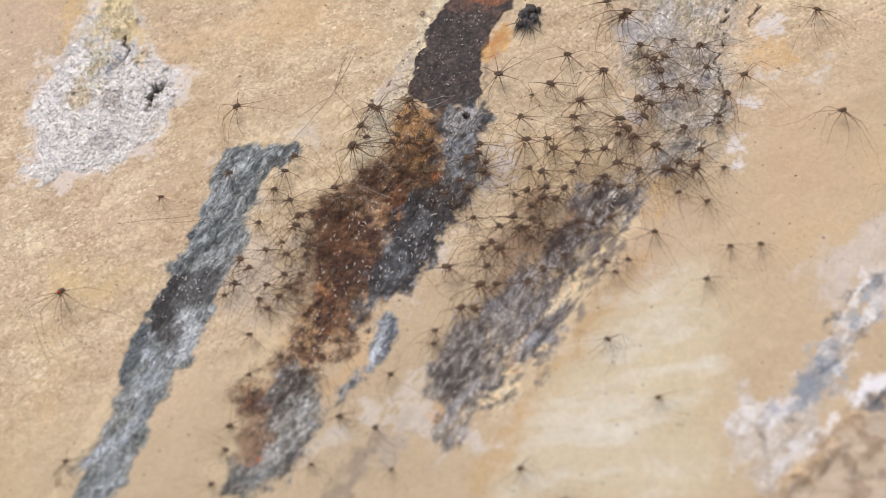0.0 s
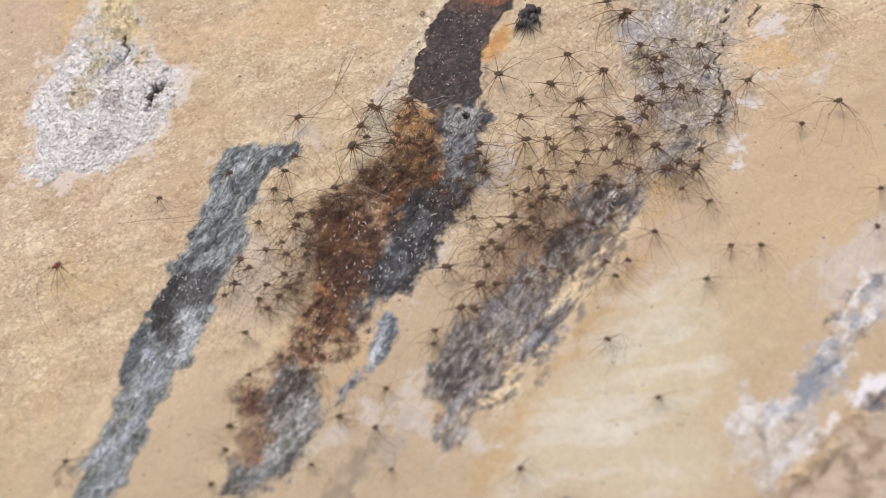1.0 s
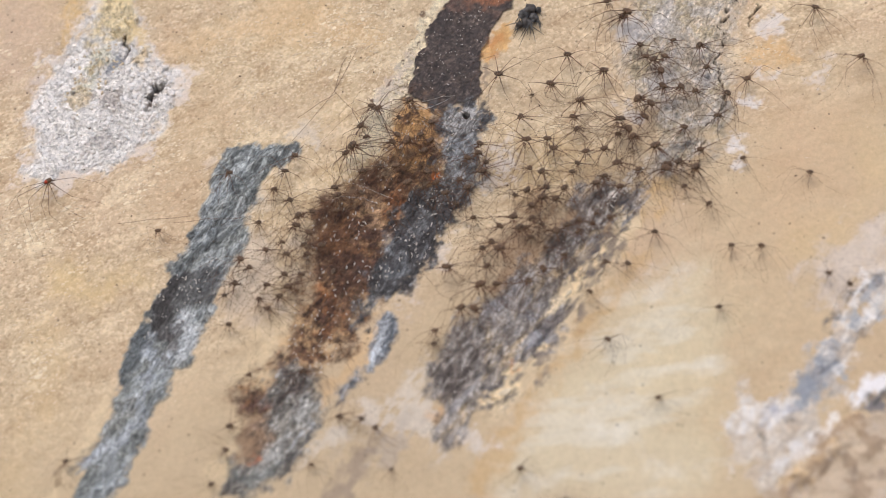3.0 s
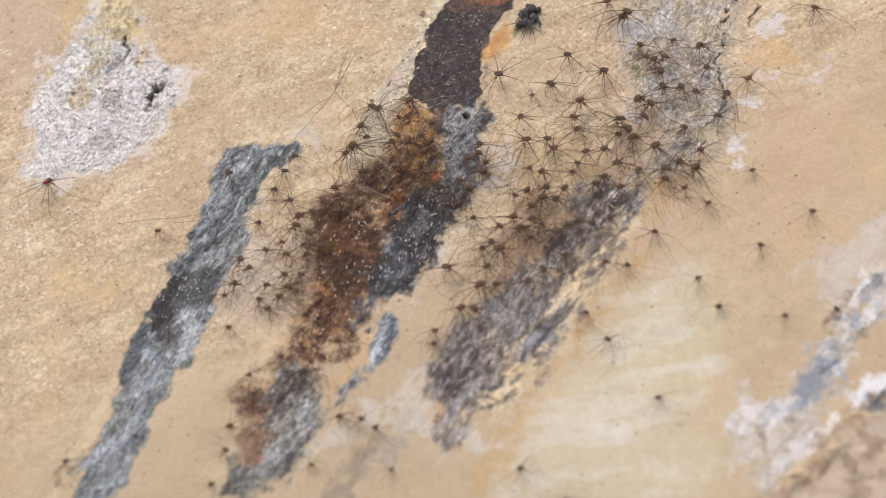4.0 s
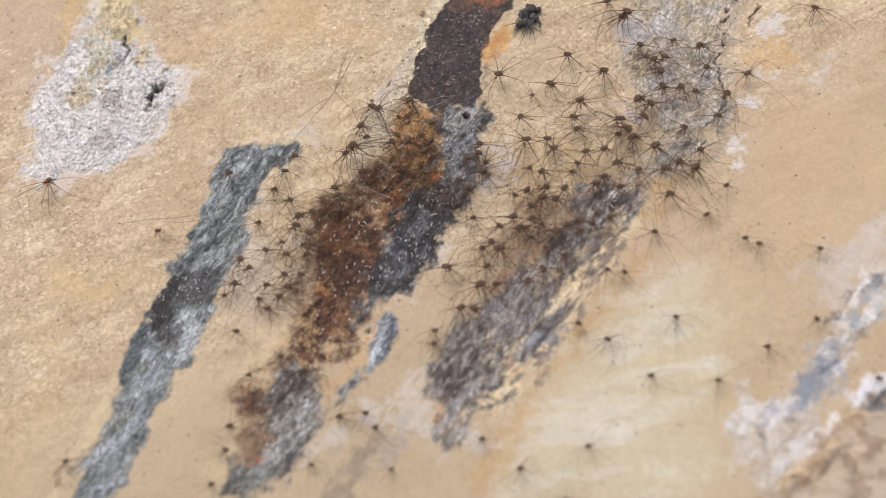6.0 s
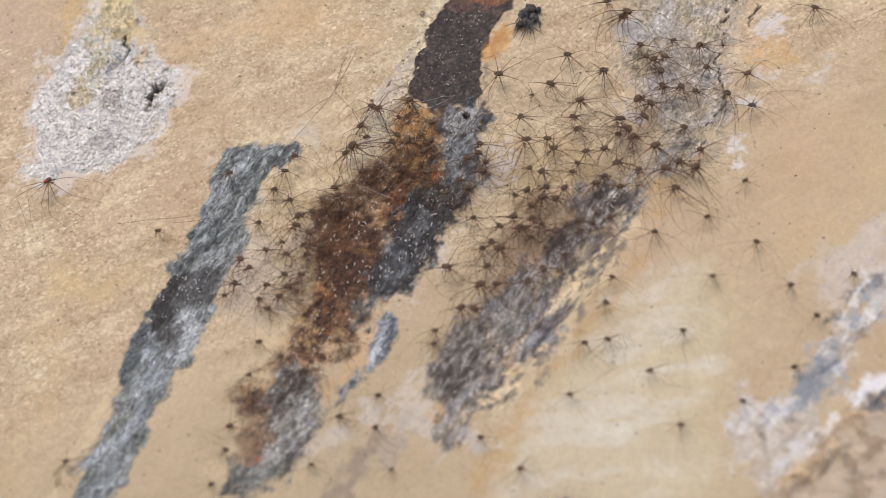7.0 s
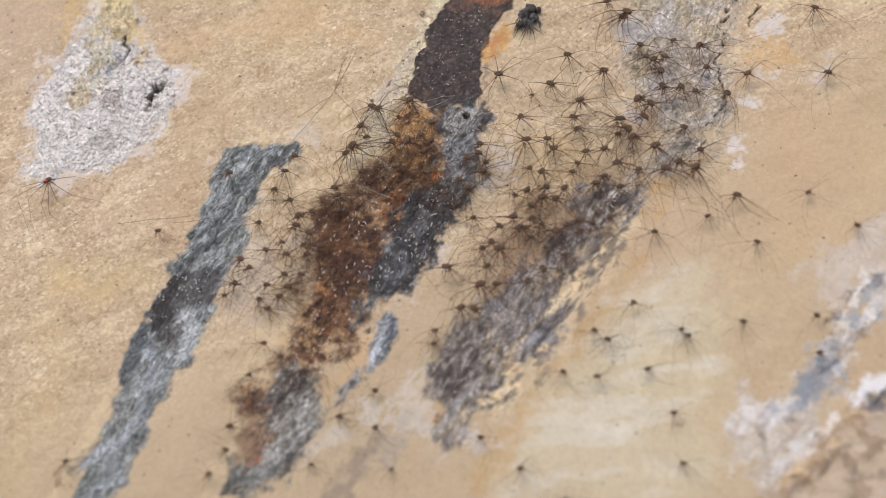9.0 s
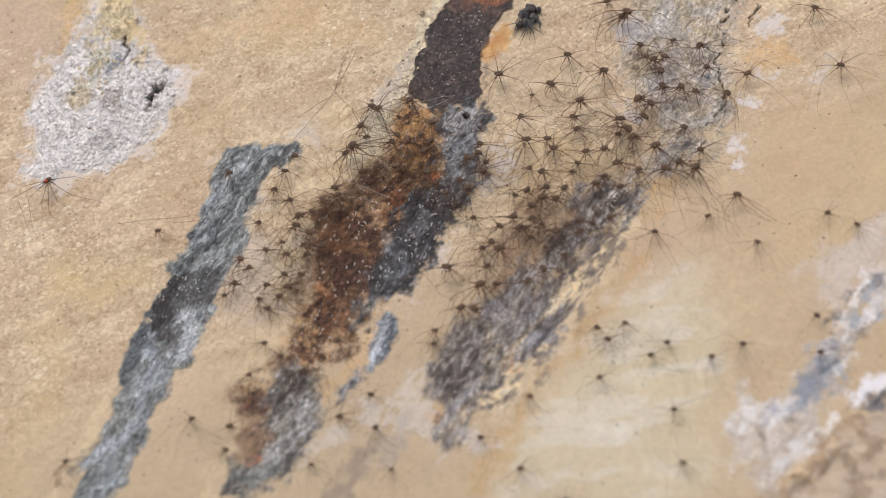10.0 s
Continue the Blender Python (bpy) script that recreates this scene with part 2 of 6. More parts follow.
def all_masks(x, y):
    m = {}
    m["white"] = patch(x, y, WHITE_CRUST, 5.0, 1.3, 14, 11)
    m["left"] = patch(x, y, LEFT_STREAK, 2.4, 0.8, 9, 13)
    m["seep"] = patch(x, y, TOP_SEEP, 1.0, 0.55, 8, 14)
    m["brown"] = patch(x, y, BROWN, 9.0, 1.4, 15, 15)
    m["mid"] = patch(x, y, MID_STREAK, 4.0, 1.5, 12, 16)
    m["lens"] = np.maximum(patch(x, y, LENS, 2.2, 0.7, 7, 17), patch(x, y, LENS_TAIL, 3.5, 0.8, 8, 29))
    m["foot"] = patch(x, y, FOOT_STREAK, 6.0, 1.3, 12, 18)
    m["right"] = patch(x, y, RIGHT_STREAK, 5.5, 1.6, 16, 19)
    m["grey"] = patch(x, y, GREY_FIELD, 9.0, 1.2, 20, 20)
    m["veil"] = patch(x, y, EDGE_VEIL, 10.0, 1.5, 18, 30)
    m["edge"] = patch(x, y, WHITE_EDGE, 8.0, 2.0, 18, 21)
    m["corner"] = patch(x, y, CORNER, 3.0, 0.6, 14, 23)
    m["cleft"] = np.maximum.reduce([stroke(x, y, jagged(CLEFT, 2, 9), 0.7, 1.6, 6, 24), stroke(x, y, HOLE, 0.5, 0.3, 4, 28), stroke(x, y, PIT, 1.2, 0.8, 6, 31) * 0.5])
    m["crack"] = np.maximum.reduce([stroke(x, y, jagged(CRACK, 3, 1), 0.45, 0.7, 5, 25), stroke(x, y, jagged(CRACK_SHORT, 3, 2), 0.55, 0.6, 4, 26),
                                    stroke(x, y, jagged(CRACK_LOW, 3, 4), 0.45, 0.7, 5, 32) * 0.8, stroke(x, y, jagged(CREVICE, 2, 3), 0.6, 0.3, 4, 27)])
    return m


def pigment(x, y, m):
    """Base colour, by layers of stain and crust; also the shares of pale grit, gloss, streaks and lumps."""
    col = np.empty(x.shape + (3,))
    col[...] = TAN
    grit = np.zeros(x.shape)

    def lay(colour, mask):
        col[...] = col + (np.asarray(colour) - col) * np.clip(mask, 0, 1)[..., None]

    def dab(colour, rows, opacity=1.0, soft=6.0, ragged=0.9, grain=14.0, seed=61):
        near = reach(rows, x, y)
        if near.any():
            k = np.zeros(x.shape)
            k[near] = stroke(x[near], y[near], rows, soft, ragged, grain, seed)
            lay(colour, k * opacity)

    def area(colour, outline, opacity=1.0, soft=4.0, ragged=0.9, grain=12.0, seed=61):
        lay(colour, patch(x, y, outline, soft, ragged, grain, seed) * opacity)

    n1, n2, n3 = fbm(x, y, 90, 4, 71), fbm(x, y, 40, 4, 72), fbm(x, y, 9, 4, 73)
    g1, g2 = grained(x, y, 10, 4, 60, 4, 74), grained(x, y, 4, 3, 55, 4, 75)
    blotch = fbm(x, y, 5, 4, 122, 0.75)
    speck = fbm(x, y, 2.6, 3, 123, 0.75)
    fleck = grained(x, y, 2.4, 2.2, 62, 3, 124)

    def fray(mask, dark, light, much):
        """Broken threads of darker and lighter crust, drawn out along the seep."""
        lay(dark, mask * step(0.12, 0.5, fleck + 0.35 * g1) * much)
        lay(light, mask * step(0.22, 0.6, -fleck - 0.25 * g1) * much)

    # bare stone: broad tints, then bedding that runs up to the right
    lay(OCHRE, step(0.1, 0.9, n1) * 0.5)
    lay(PINKISH, step(0.0, 0.9, -n1 + 0.3 * n2) * 0.6)
    lay(srgb(186, 161, 128), step(0.15, 0.9, n2) * 0.4)
    dry = step(-70, 70, y - 0.55 * x)
    h1 = grained(x, y, 7, 3.0, 24, 5, 113)
    lay(CREAM, step(0.25, 0.8, h1 + 0.3 * n3) * (0.10 + 0.22 * dry))
    lay(srgb(176, 146, 110), step(0.3, 0.85, -h1 + 0.3 * n3) * (0.12 + 0.14 * dry))
    lay(srgb(228, 208, 178), dry * step(0.4, 0.75, speck + 0.3 * h1) * 0.5)
    lay(srgb(160, 130, 98), dry * step(0.6, 0.95, -speck + 0.3 * n3) * 0.35)
    lay(srgb(188, 168, 138), (1 - dry) * step(120, -60, x + 0.6 * y) * 0.6)
    lay(srgb(240, 221, 187), dry * step(0.35, 0.6, fbm(x, y, 1.9, 2, 216) + 0.35 * h1) * 0.45)
    lay(srgb(150, 120, 90), dry * step(0.5, 0.75, fbm(x, y, 1.9, 2, 217) - 0.3 * h1) * 0.45)
    dab(srgb(203, 177, 154), [(-308.7, 192.4, 31.3), (-296.1, 144.2, 17.2)], 0.7, 20, 1, 20, 150)
    dab(srgb(212, 178, 134), [(-151.3, 171.5, 10.3), (-185.6, 164.9, 7.11), (-121.8, 188.9, 12.8), (-64.9, 162.2, 12.8)], 0.45, 14, 1.2, 18, 151)
    dab(srgb(218, 190, 138), [(-239.5, -25.0, 10), (-215.9, -36.8, 7.62), (-193.8, -15.9, 4.64)], 0.55, 12, 1, 18, 152)
    dab(srgb(214, 186, 140), [(-253.5, -49.7, 7.69), (-233.7, -81.2, 9.92), (-241.0, -120.3, 9.44)], 0.35, 14, 1, 18, 153)
    dab(srgb(200, 178, 147), [(-147.1, -112.9, 14.8), (-149.7, -143.2, 14.1)], 0.5, 20, 1, 20, 154)
    dab(srgb(206, 184, 158), [(-91.0, 113.3, 12.3), (-113.0, 105.3, 10.6), (-73.9, 90.6, 9.82)], 0.4, 16, 1.2, 18, 219)
    dab(srgb(196, 166, 132), [(-162.3, 105.9, 16.7), (-177.5, 25.7, 11.8)], 0.35, 18, 1.2, 18, 220)
    dab(srgb(208, 184, 152), [(32.6, 168.4, 16.4), (56.5, 132.1, 20.6), (47.1, 94.9, 16.0)], 0.35, 16, 1.2, 18, 221)
    dab(srgb(203, 172, 138), [(232.3, 77.7, 27.0), (206.7, 23.5, 22.2)], 0.4, 26, 1.0, 20, 222)
    # pale wash low on the slope
    wash = [(158.6, -3.75), (138.2, -20.6), (108.0, -48.2), (81.8, -79.2), (59.5, -109.2), (47.4, -135.5), (36.1, -174.1), (139.2, -173.5), (174.1, -159.3), (177.5, -138.0), (155.1, -116.5), (168.2, -94.2), (175.1, -63.3), (165.2, -32.4)]
    area(srgb(211, 198, 168), wash, 0.7, 26, 1.0, 26, 62)
    k = patch(x, y, wash, 14, 1.0, 26, 63)
    lay(srgb(222, 217, 203), k * step(0.05, 0.6, grained(x, y, 9, 4, 8, 4, 76)) * 0.4)
    for rows in ([(143.3, -20.4, 2.22), (160.3, -11.0, 2.22)], [(121.2, -26.9, 1.85), (134.7, -15.8, 1.87)], [(96.5, -127.9, 3.45), (119.4, -129.7, 4.78)], [(129.4, -149.0, 4.06), (151.9, -151.2, 3.38)], [(45.3, -160.2, 4.08), (68.2, -161.1, 4.75), (84.2, -155.2, 2.67)], [(138.6, -82.8, 4.29), (165.0, -84.5, 3.59)], [(99.1, -101.8, 2.79), (122.2, -98.1, 3.58)]):
        dab(srgb(226, 222, 212), rows, 0.32, 7, 1.4, 14, 155)
    dab(srgb(196, 162, 116), [(127.7, -0.392, 2.63), (107.6, -28.7, 2.91), (84.6, -63.3, 3.26), (62.4, -98.1, 4.25), (47.1, -128.2, 4.91), (32.0, -156.7, 6.11)], 0.6, 6, 1.0, 12, 156)
    dab(srgb(180, 146, 108), [(102.1, -12.7, 1.11), (87.6, -48.0, 1.27), (78.0, -67.2, 1.1)], 0.6, 2.5, 1.0, 9, 157)
    # gritty cream patches
    for rows in ([(-98.7, 145.4, 10.9), (-86.9, 151.4, 7.69)], [(-134.0, 123.9, 9.33)], [(-123.0, 95.1, 7.92), (-133.7, 89.1, 6.45)], [(-270.7, 4.43, 14.2), (-282.6, 29.0, 9.63)], [(-247.2, -85.5, 13.4), (-248.0, -101.1, 11.0)], [(-236.3, 21.5, 7.23)], [(-81.2, 172.5, 13.1), (-54.7, 176.3, 11.2)], [(-45.7, 157.8, 9.18), (-63.1, 139.5, 8.29)], [(-217.9, 172.2, 6.93), (-209.6, 148.1, 5.18)], [(-206.1, 43.1, 9.7), (-184.6, 74.4, 7.38)]):
        near = reach(rows, x, y)
        kk = np.zeros(x.shape)
        kk[near] = stroke(x[near], y[near], rows, 7, 1, 14, 64)
        grit = np.maximum(grit, kk)
        lay(CREAM, kk * step(0.0, 0.5, fbm(x, y, 4, 4, 130, 0.7)) * 0.6)
    # cream rims of the seeps
    rim = [(-8.3, 198.7, 5.88), (-20.8, 178.9, 5.88), (-26.1, 158.2, 6.28), (-31.3, 135.9, 7.36), (-37.6, 120.5, 9.04), (-47.6, 97.5, 9.69), (-57.7, 76.2, 6.29)]
    dab(srgb(240, 224, 192), rim, 1.0, 3, 1.2, 10, 65)
    dab(srgb(206, 190, 178), [(-31.0, 152.6, 3.39), (-35.0, 140.5, 4.97), (-43.2, 125.9, 5.77), (-48.4, 107.5, 5)], 0.6, 3, 1.3, 9, 158)
    dab(srgb(205, 160, 118), [(-6.35, 191.3, 2.1), (-13.3, 181.7, 1.68)], 0.7, 3, 1, 8, 159)
    for pit in ([(-44.1, 127.3, 1.24), (-44.2, 124.6, 1.24)], [(-32.5, 127.8, 1.06), (-32.4, 125.5, 1.07)], [(-55.2, 113.1, 1.66), (-53.1, 110.2, 1.22)], [(-50.4, 104.8, 2.07), (-50.8, 101.1, 1.22)], [(-26.3, 160.1, 0.832), (-27.5, 156.4, 0.839)], [(-35.1, 146.9, 0.623), (-35.5, 143.2, 0.829)], [(-24.1, 184.2, 0.621), (-25.4, 181.4, 0.829)]):
        dab(srgb(92, 70, 56), pit, 0.9, 0.8, 0.8, 5, 129)
    dab(srgb(220, 199, 164), [(-195.5, -100.8, 1.88), (-197.8, -120.4, 2.57), (-205.9, -139.3, 2.53), (-215.9, -161.8, 3.1), (-223.9, -176.3, 3.54)], 0.7, 3, 1.0, 9, 66)
    dab(srgb(140, 116, 90), [(-215.3, -153.0, 1.42), (-217.3, -161.8, 1.72), (-214.4, -167.4, 1.4)], 0.6, 3, 1.0, 8, 160)
    dab(srgb(218, 196, 160), [(-105.3, -60.6, 5.99), (-108.8, -88.7, 6.67), (-114.1, -119.5, 5.34), (-117.7, -142.1, 4.21), (-126.1, -164.1, 5.45)], 0.65, 6, 1.0, 12, 67)
    dab(srgb(212, 196, 178), [(-123.1, 0.345, 11.7), (-113.1, -16.4, 15.1), (-125.3, -40.8, 9.82), (-104.3, -40.0, 9.21)], 0.55, 9, 1.2, 16, 68)
    dab(srgb(214, 204, 192), [(-103.3, 85.0, 5.68), (-88.4, 86.6, 4.87)], 0.6, 7, 1.4, 12, 69)
    dab(srgb(214, 200, 184), [(-149.6, 71.9, 3.38), (-152.5, 60.3, 2.49)], 0.5, 5, 1.4, 10, 161)
    area(srgb(212, 202, 189), [(-4.9, -69.3), (0.112, -83.5), (-7.4, -103.1), (3.41, -113.4), (11.3, -131.7), (7.92, -141.2), (-5.98, -132.7), (-23.4, -124.9), (-39.9, -127.6), (-54.5, -129.4), (-62.2, -140.7), (-68.9, -147.4), (-70.7, -143.1), (-57.4, -121.3), (-38.0, -111.6), (-20.4, -102.5), (-9.08, -88.8)], 0.7 * step(-0.9, 0.1, n3 + g2), 6, 1.4, 14, 70)
    lay(srgb(176, 164, 152), patch(x, y, [(-53.5, -125.7), (-0.876, -109.7), (14.4, -138.9), (-11.3, -150.5), (-50.8, -154.9)], 8, 1.0, 16, 162) * step(0.1, 0.6, g1 + 0.5 * n3) * 0.6)
    dab(srgb(146, 130, 116), [(-33.9, -134.8, 3.51), (-37.1, -144.3, 5.63), (-43.9, -158.4, 5.6), (-48.7, -169.5, 6.23)], 0.7, 5, 1.1, 12, 80)
    dab(srgb(206, 174, 134), [(-35.3, -53.9, 3.84), (-41.4, -71.8, 4.48), (-53.8, -87.4, 5.04), (-64.9, -99.4, 6.41), (-68.9, -107.8, 3.55)], 0.75, 4, 1.0, 11, 81)
    dab(srgb(216, 160, 100), [(2.87, -115.3, 2.86)], 0.5, 4, 1, 8, 163)
    # the grey, cracked field beside the long crack
    lay(srgb(203, 189, 170), m["grey"] * 0.7)
    lay(LILAC, m["grey"] * step(0.0, 0.5, n3 + 0.4 * n2) * 0.7)
    lay(srgb(198, 180, 142), m["grey"] * step(0.1, 0.6, fbm(x, y, 18, 4, 127)) * 0.5)
    lay(srgb(146, 138, 124), m["grey"] * step(0.2, 0.7, fbm(x, y, 10, 5, 77, 0.7)) * 0.55)
    fray(m["grey"], srgb(142, 130, 114), srgb(220, 212, 202), 0.4)
    for rows, k in (([(115.2, 179.0, 7.6), (111.8, 159.8, 6.74), (122.1, 164.3, 5.12)], 0.85), ([(137.4, 192.1, 9.97), (133.1, 173.5, 7.49)], 0.6), ([(129.9, 126.2, 6.47), (137.1, 130.6, 4.9)], 0.75), ([(158.8, 126.1, 7.28)], 0.5), ([(112.8, 103.8, 4.97), (114.4, 96.6, 3.66)], 0.8), ([(140.6, 149.2, 6.73)], 0.55)):
        dab(srgb(211, 204, 199), rows, k, 4, 1.2, 10, 164)
    for rows, k in (([(202.9, 172.7, 6.59), (210.3, 177.0, 5.06)], 0.8), ([(186.7, 111.3, 5.6), (191.7, 110.7, 4.79)], 0.9), ([(181.4, 83.0, 5.51), (184.1, 76.6, 5.57)], 0.9), ([(181.1, 60.8, 1.95), (186.0, 58.7, 2.31)], 0.9), ([(198.5, 132.6, 3.18), (204.2, 133.2, 2.42)], 0.75), ([(233.3, 126.6, 4.79), (236.3, 131.0, 3.21)], 0.5), ([(240.3, 143.7, 4.01)], 0.35)):
        dab(srgb(222, 214, 208), rows, k * step(-1.3, -0.2, n3 + 0.7 * speck), 3, 1.2, 8, 82)
    for rows, k in (([(35.0, 81.7, 6.35), (32.0, 68.9, 6.98), (30.7, 56.4, 7.05), (20.6, 44.0, 4.66)], 0.8), ([(4.89, 9.6, 5.45), (-1.27, -3.27, 3.86)], 0.6), ([(-14.8, -34.4, 4.55), (-21.3, -40.3, 3.77)], 0.6)):
        dab(srgb(210, 200, 192), rows, k * step(-0.8, 0.25, n3 + 0.8 * speck), 6, 1.6, 11, 165)
    dab(srgb(216, 176, 124), [(202.5, 153.9, 7.44), (211.4, 147.5, 5.77), (195.1, 144.7, 4.89)], 0.7, 7, 1.2, 12, 83)
    dab(srgb(214, 178, 124), [(134.2, 45.8, 8.66), (123.8, 32.6, 7.71), (110.4, 7.23, 6.82)], 0.55, 7, 1.1, 12, 166)
    for rows, k in (([(143.2, 75.7, 3.57), (138.2, 69.9, 3.99), (134.8, 62.3, 2.73)], 0.6), ([(148.8, 77.5, 1.96)], 0.6), ([(140.8, 108.8, 4.8), (133.7, 103.4, 3.25)], 0.4), ([(158.9, 152.3, 4.11), (151.6, 144.3, 3.25)], 0.3)):
        dab(srgb(120, 120, 122), rows, k, 4, 1.2, 9, 167)
    # white crust, cream at its head, powder about it
    powder = patch(x, y, WHITE_CRUST, 9, 1.3, 18, 11)
    lay(srgb(226, 212, 200), step(0.25, 0.75, powder + 0.35 * fbm(x, y, 5, 4, 110, 0.7)) * 0.75)
    dab(srgb(216, 206, 202), [(-280.0, 130.2, 9.61), (-278.5, 102.3, 6.86)], 0.5, 9, 1.4, 14, 168)
    dab(srgb(214, 176, 150), [(-274.2, 113.1, 4.25)], 0.5, 6, 1, 10, 169)
    lay(CHALK, m["white"] * 0.8)
    lay(srgb(204, 196, 192), m["white"] * step(0.2, 0.8, fbm(x, y, 9, 5, 78, 0.75)) * 0.45)
    lay(srgb(150, 142, 138), m["white"] * step(0.5, 0.9, fbm(x, y, 5, 4, 178, 0.75)) * 0.6)
    dab(srgb(230, 208, 160), [(-240.3, 203.9, 15.1), (-237.8, 186.7, 15.1), (-240.8, 168.9, 9.67), (-231.4, 171.6, 7.84)], 0.85, 6, 1, 12, 84)
    dab(srgb(214, 178, 118), [(-265.3, 196.8, 3.57), (-268.2, 181.7, 3.09), (-268.7, 165.4, 2.59)], 0.6, 5, 1.2, 10, 170)
    dab(srgb(222, 196, 148), [(-224.7, 181.5, 4.35), (-215.7, 162.5, 5.24), (-216.3, 148.2, 3.89)], 0.7, 4, 1.3, 9, 171)
    dab(srgb(226, 222, 218), [(-252.5, 167.3, 6.13), (-245.3, 171.9, 5.28)], 0.7, 4, 1.2, 10, 172)
    dab(srgb(200, 196, 170), [(-240.6, 154.9, 6.96), (-247.8, 138.5, 6.73), (-250.2, 128.5, 5.01)], 0.65, 5, 1.2, 10, 173)
    dab(srgb(206, 178, 122), [(-257.5, 121.8, 2.53), (-251.6, 113.6, 3.37), (-246.6, 143.2, 2.18)], 0.6, 3, 1.3, 8, 174)
    dab(srgb(152, 154, 160), [(-231.8, 148.6, 4.19), (-234.0, 140.3, 5.34), (-227.5, 145.2, 3.75)], 0.85, 3, 1.2, 9, 85)
    dab(srgb(172, 160, 152), [(-240.9, 119.1, 3.39), (-232.2, 117.4, 5.46), (-224.4, 116.6, 3.83)], 0.75, 4, 1.2, 9, 86)
    dab(srgb(164, 154, 148), [(-237.4, 85.3, 5.81), (-227.8, 83.8, 3.76), (-232.6, 78.3, 2.89)], 0.6, 4, 1.3, 9, 175)
    dab(srgb(132, 116, 104), PIT, 0.8, 2, 1.0, 7, 176)
    for pit in ([(-248.8, 82.5, 1.02)], [(-259.2, 89.2, 0.846)], [(-228.1, 100.9, 0.838)], [(-260.0, 124.6, 0.858), (-256.4, 121.8, 0.677)], [(-238.4, 75.2, 0.727)]):
        dab(srgb(96, 88, 82), pit, 0.8, 1.0, 1.0, 5, 177)
    # left streak: blue-grey above, sooty at the waist, a pale ribbon below
    dab(srgb(220, 206, 184), [(-117.6, 47.2, 4.03), (-121.7, 25.7, 3.99), (-123.1, 0.345, 3.91), (-129.0, -24.8, 3.81)], 0.55, 5, 1.4, 12, 141)
    lay(GREY, m["left"])
    lay(srgb(98, 103, 104), m["left"] * (0.5 + 0.5 * step(-110, -20, y)) * step(0.05, 0.55, g1 + 0.5 * g2 + 0.3 * blotch) * 0.85)
    lay(srgb(160, 165, 166), m["left"] * step(0.15, 0.7, -g1 + 0.5 * g2) * 0.8)
    dab(srgb(112, 118, 118), [(-114.9, 75.0, 6.48), (-125.2, 64.9, 8.12), (-128.5, 46.9, 5.7)], 0.55 * m["left"], 4, 1.2, 10, 142)
    dab(srgb(146, 153, 158), [(-146.3, 42.3, 5.56), (-151.1, 21.1, 5.43), (-161.4, 0.637, 4.63), (-168.9, -11.7, 3.07)], 0.5 * m["left"], 5, 1.2, 10, 143)
    dab(srgb(78, 80, 82), [(-123.2, 17.0, 3.13), (-130.7, 4.35, 4.74), (-135.8, -12.6, 4.63)], 0.6 * m["left"] * step(-0.4, 0.3, g1 + blotch), 4, 1.2, 10, 144)
    fray(m["left"] * (0.35 + 0.65 * step(-110, -20, y)), srgb(82, 84, 83), srgb(176, 179, 176), 0.6)
    k = patch(x, y, [(-172.1, -15.0), (-160.7, -18.3), (-141.7, -12.3), (-138.4, -26.9), (-141.7, -40.8), (-153.9, -42.1), (-161.0, -48.3), (-164.4, -68.7), (-175.8, -64.5), (-181.1, -48.3), (-176.3, -36.4), (-171.9, -26.3)], 3.5, 1.0, 11, 87) * m["left"]
    lay(srgb(62, 58, 57), k * (0.76 + 0.25 * step(-0.4, 0.3, g1)))
    dab(srgb(70, 68, 67), [(-170.7, -24.2, 3.06), (-174.3, -40.4, 3.77), (-178.1, -54.3, 3.03)], 0.6 * m["left"], 3, 1.0, 8, 218)
    dab(srgb(92, 97, 99), [(-182.2, -60.4, 5.32), (-185.2, -76.9, 5.97), (-188.3, -92.8, 4.45), (-189.7, -101.6, 2.97)], 0.85 * m["left"], 3, 0.9, 9, 145)
    area(srgb(190, 193, 194), [(-160.5, -46.7), (-153.8, -42.8), (-148.7, -48.5), (-147.2, -64.6), (-149.1, -80.9), (-158.1, -82.4), (-157.9, -69.6), (-162.1, -60.5)], 0.8, 2.5, 1.0, 8, 88)
    dab(srgb(96, 92, 90), [(-163.5, -60.5, 2.31), (-162.6, -80.8, 3.42), (-160.7, -50.7, 1.53)], 0.75, 3, 1.2, 8, 146)
    dab(srgb(168, 173, 178), [(-175.1, -64.5, 3.06), (-170.5, -84.7, 5.32), (-174.3, -100.7, 3.8), (-174.8, -114.5, 2.6), (-176.8, -123.8, 2.16), (-184.4, -134.1, 2.51), (-196.6, -141.4, 2.87), (-202.6, -151.8, 2.52)], 0.85 * step(-1.4, -0.3, g2 + 0.4 * n3), 3, 1.0, 9, 89)
    dab(srgb(196, 200, 204), [(-175.1, -100.7, 1.33), (-175.3, -113.7, 1.12), (-176.9, -123.0, 1.08), (-182.6, -131.9, 0.89), (-195.3, -140.6, 1.08), (-201.8, -148.1, 1.07)], 0.8, 1.8, 1.0, 8, 147)
    dab(srgb(128, 126, 118), [(-183.5, -108.8, 4.54), (-187.5, -126.7, 4.32), (-193.0, -132.5, 2.86)], 0.6 * m["left"], 4, 1.1, 9, 148)
    dab(srgb(92, 96, 96), [(-165.9, -104.8, 2.25), (-169.6, -120.7, 2.19), (-177.3, -139.3, 2.89), (-183.0, -143.1, 2.18)], 0.6 * m["left"], 3, 1.1, 9, 149)
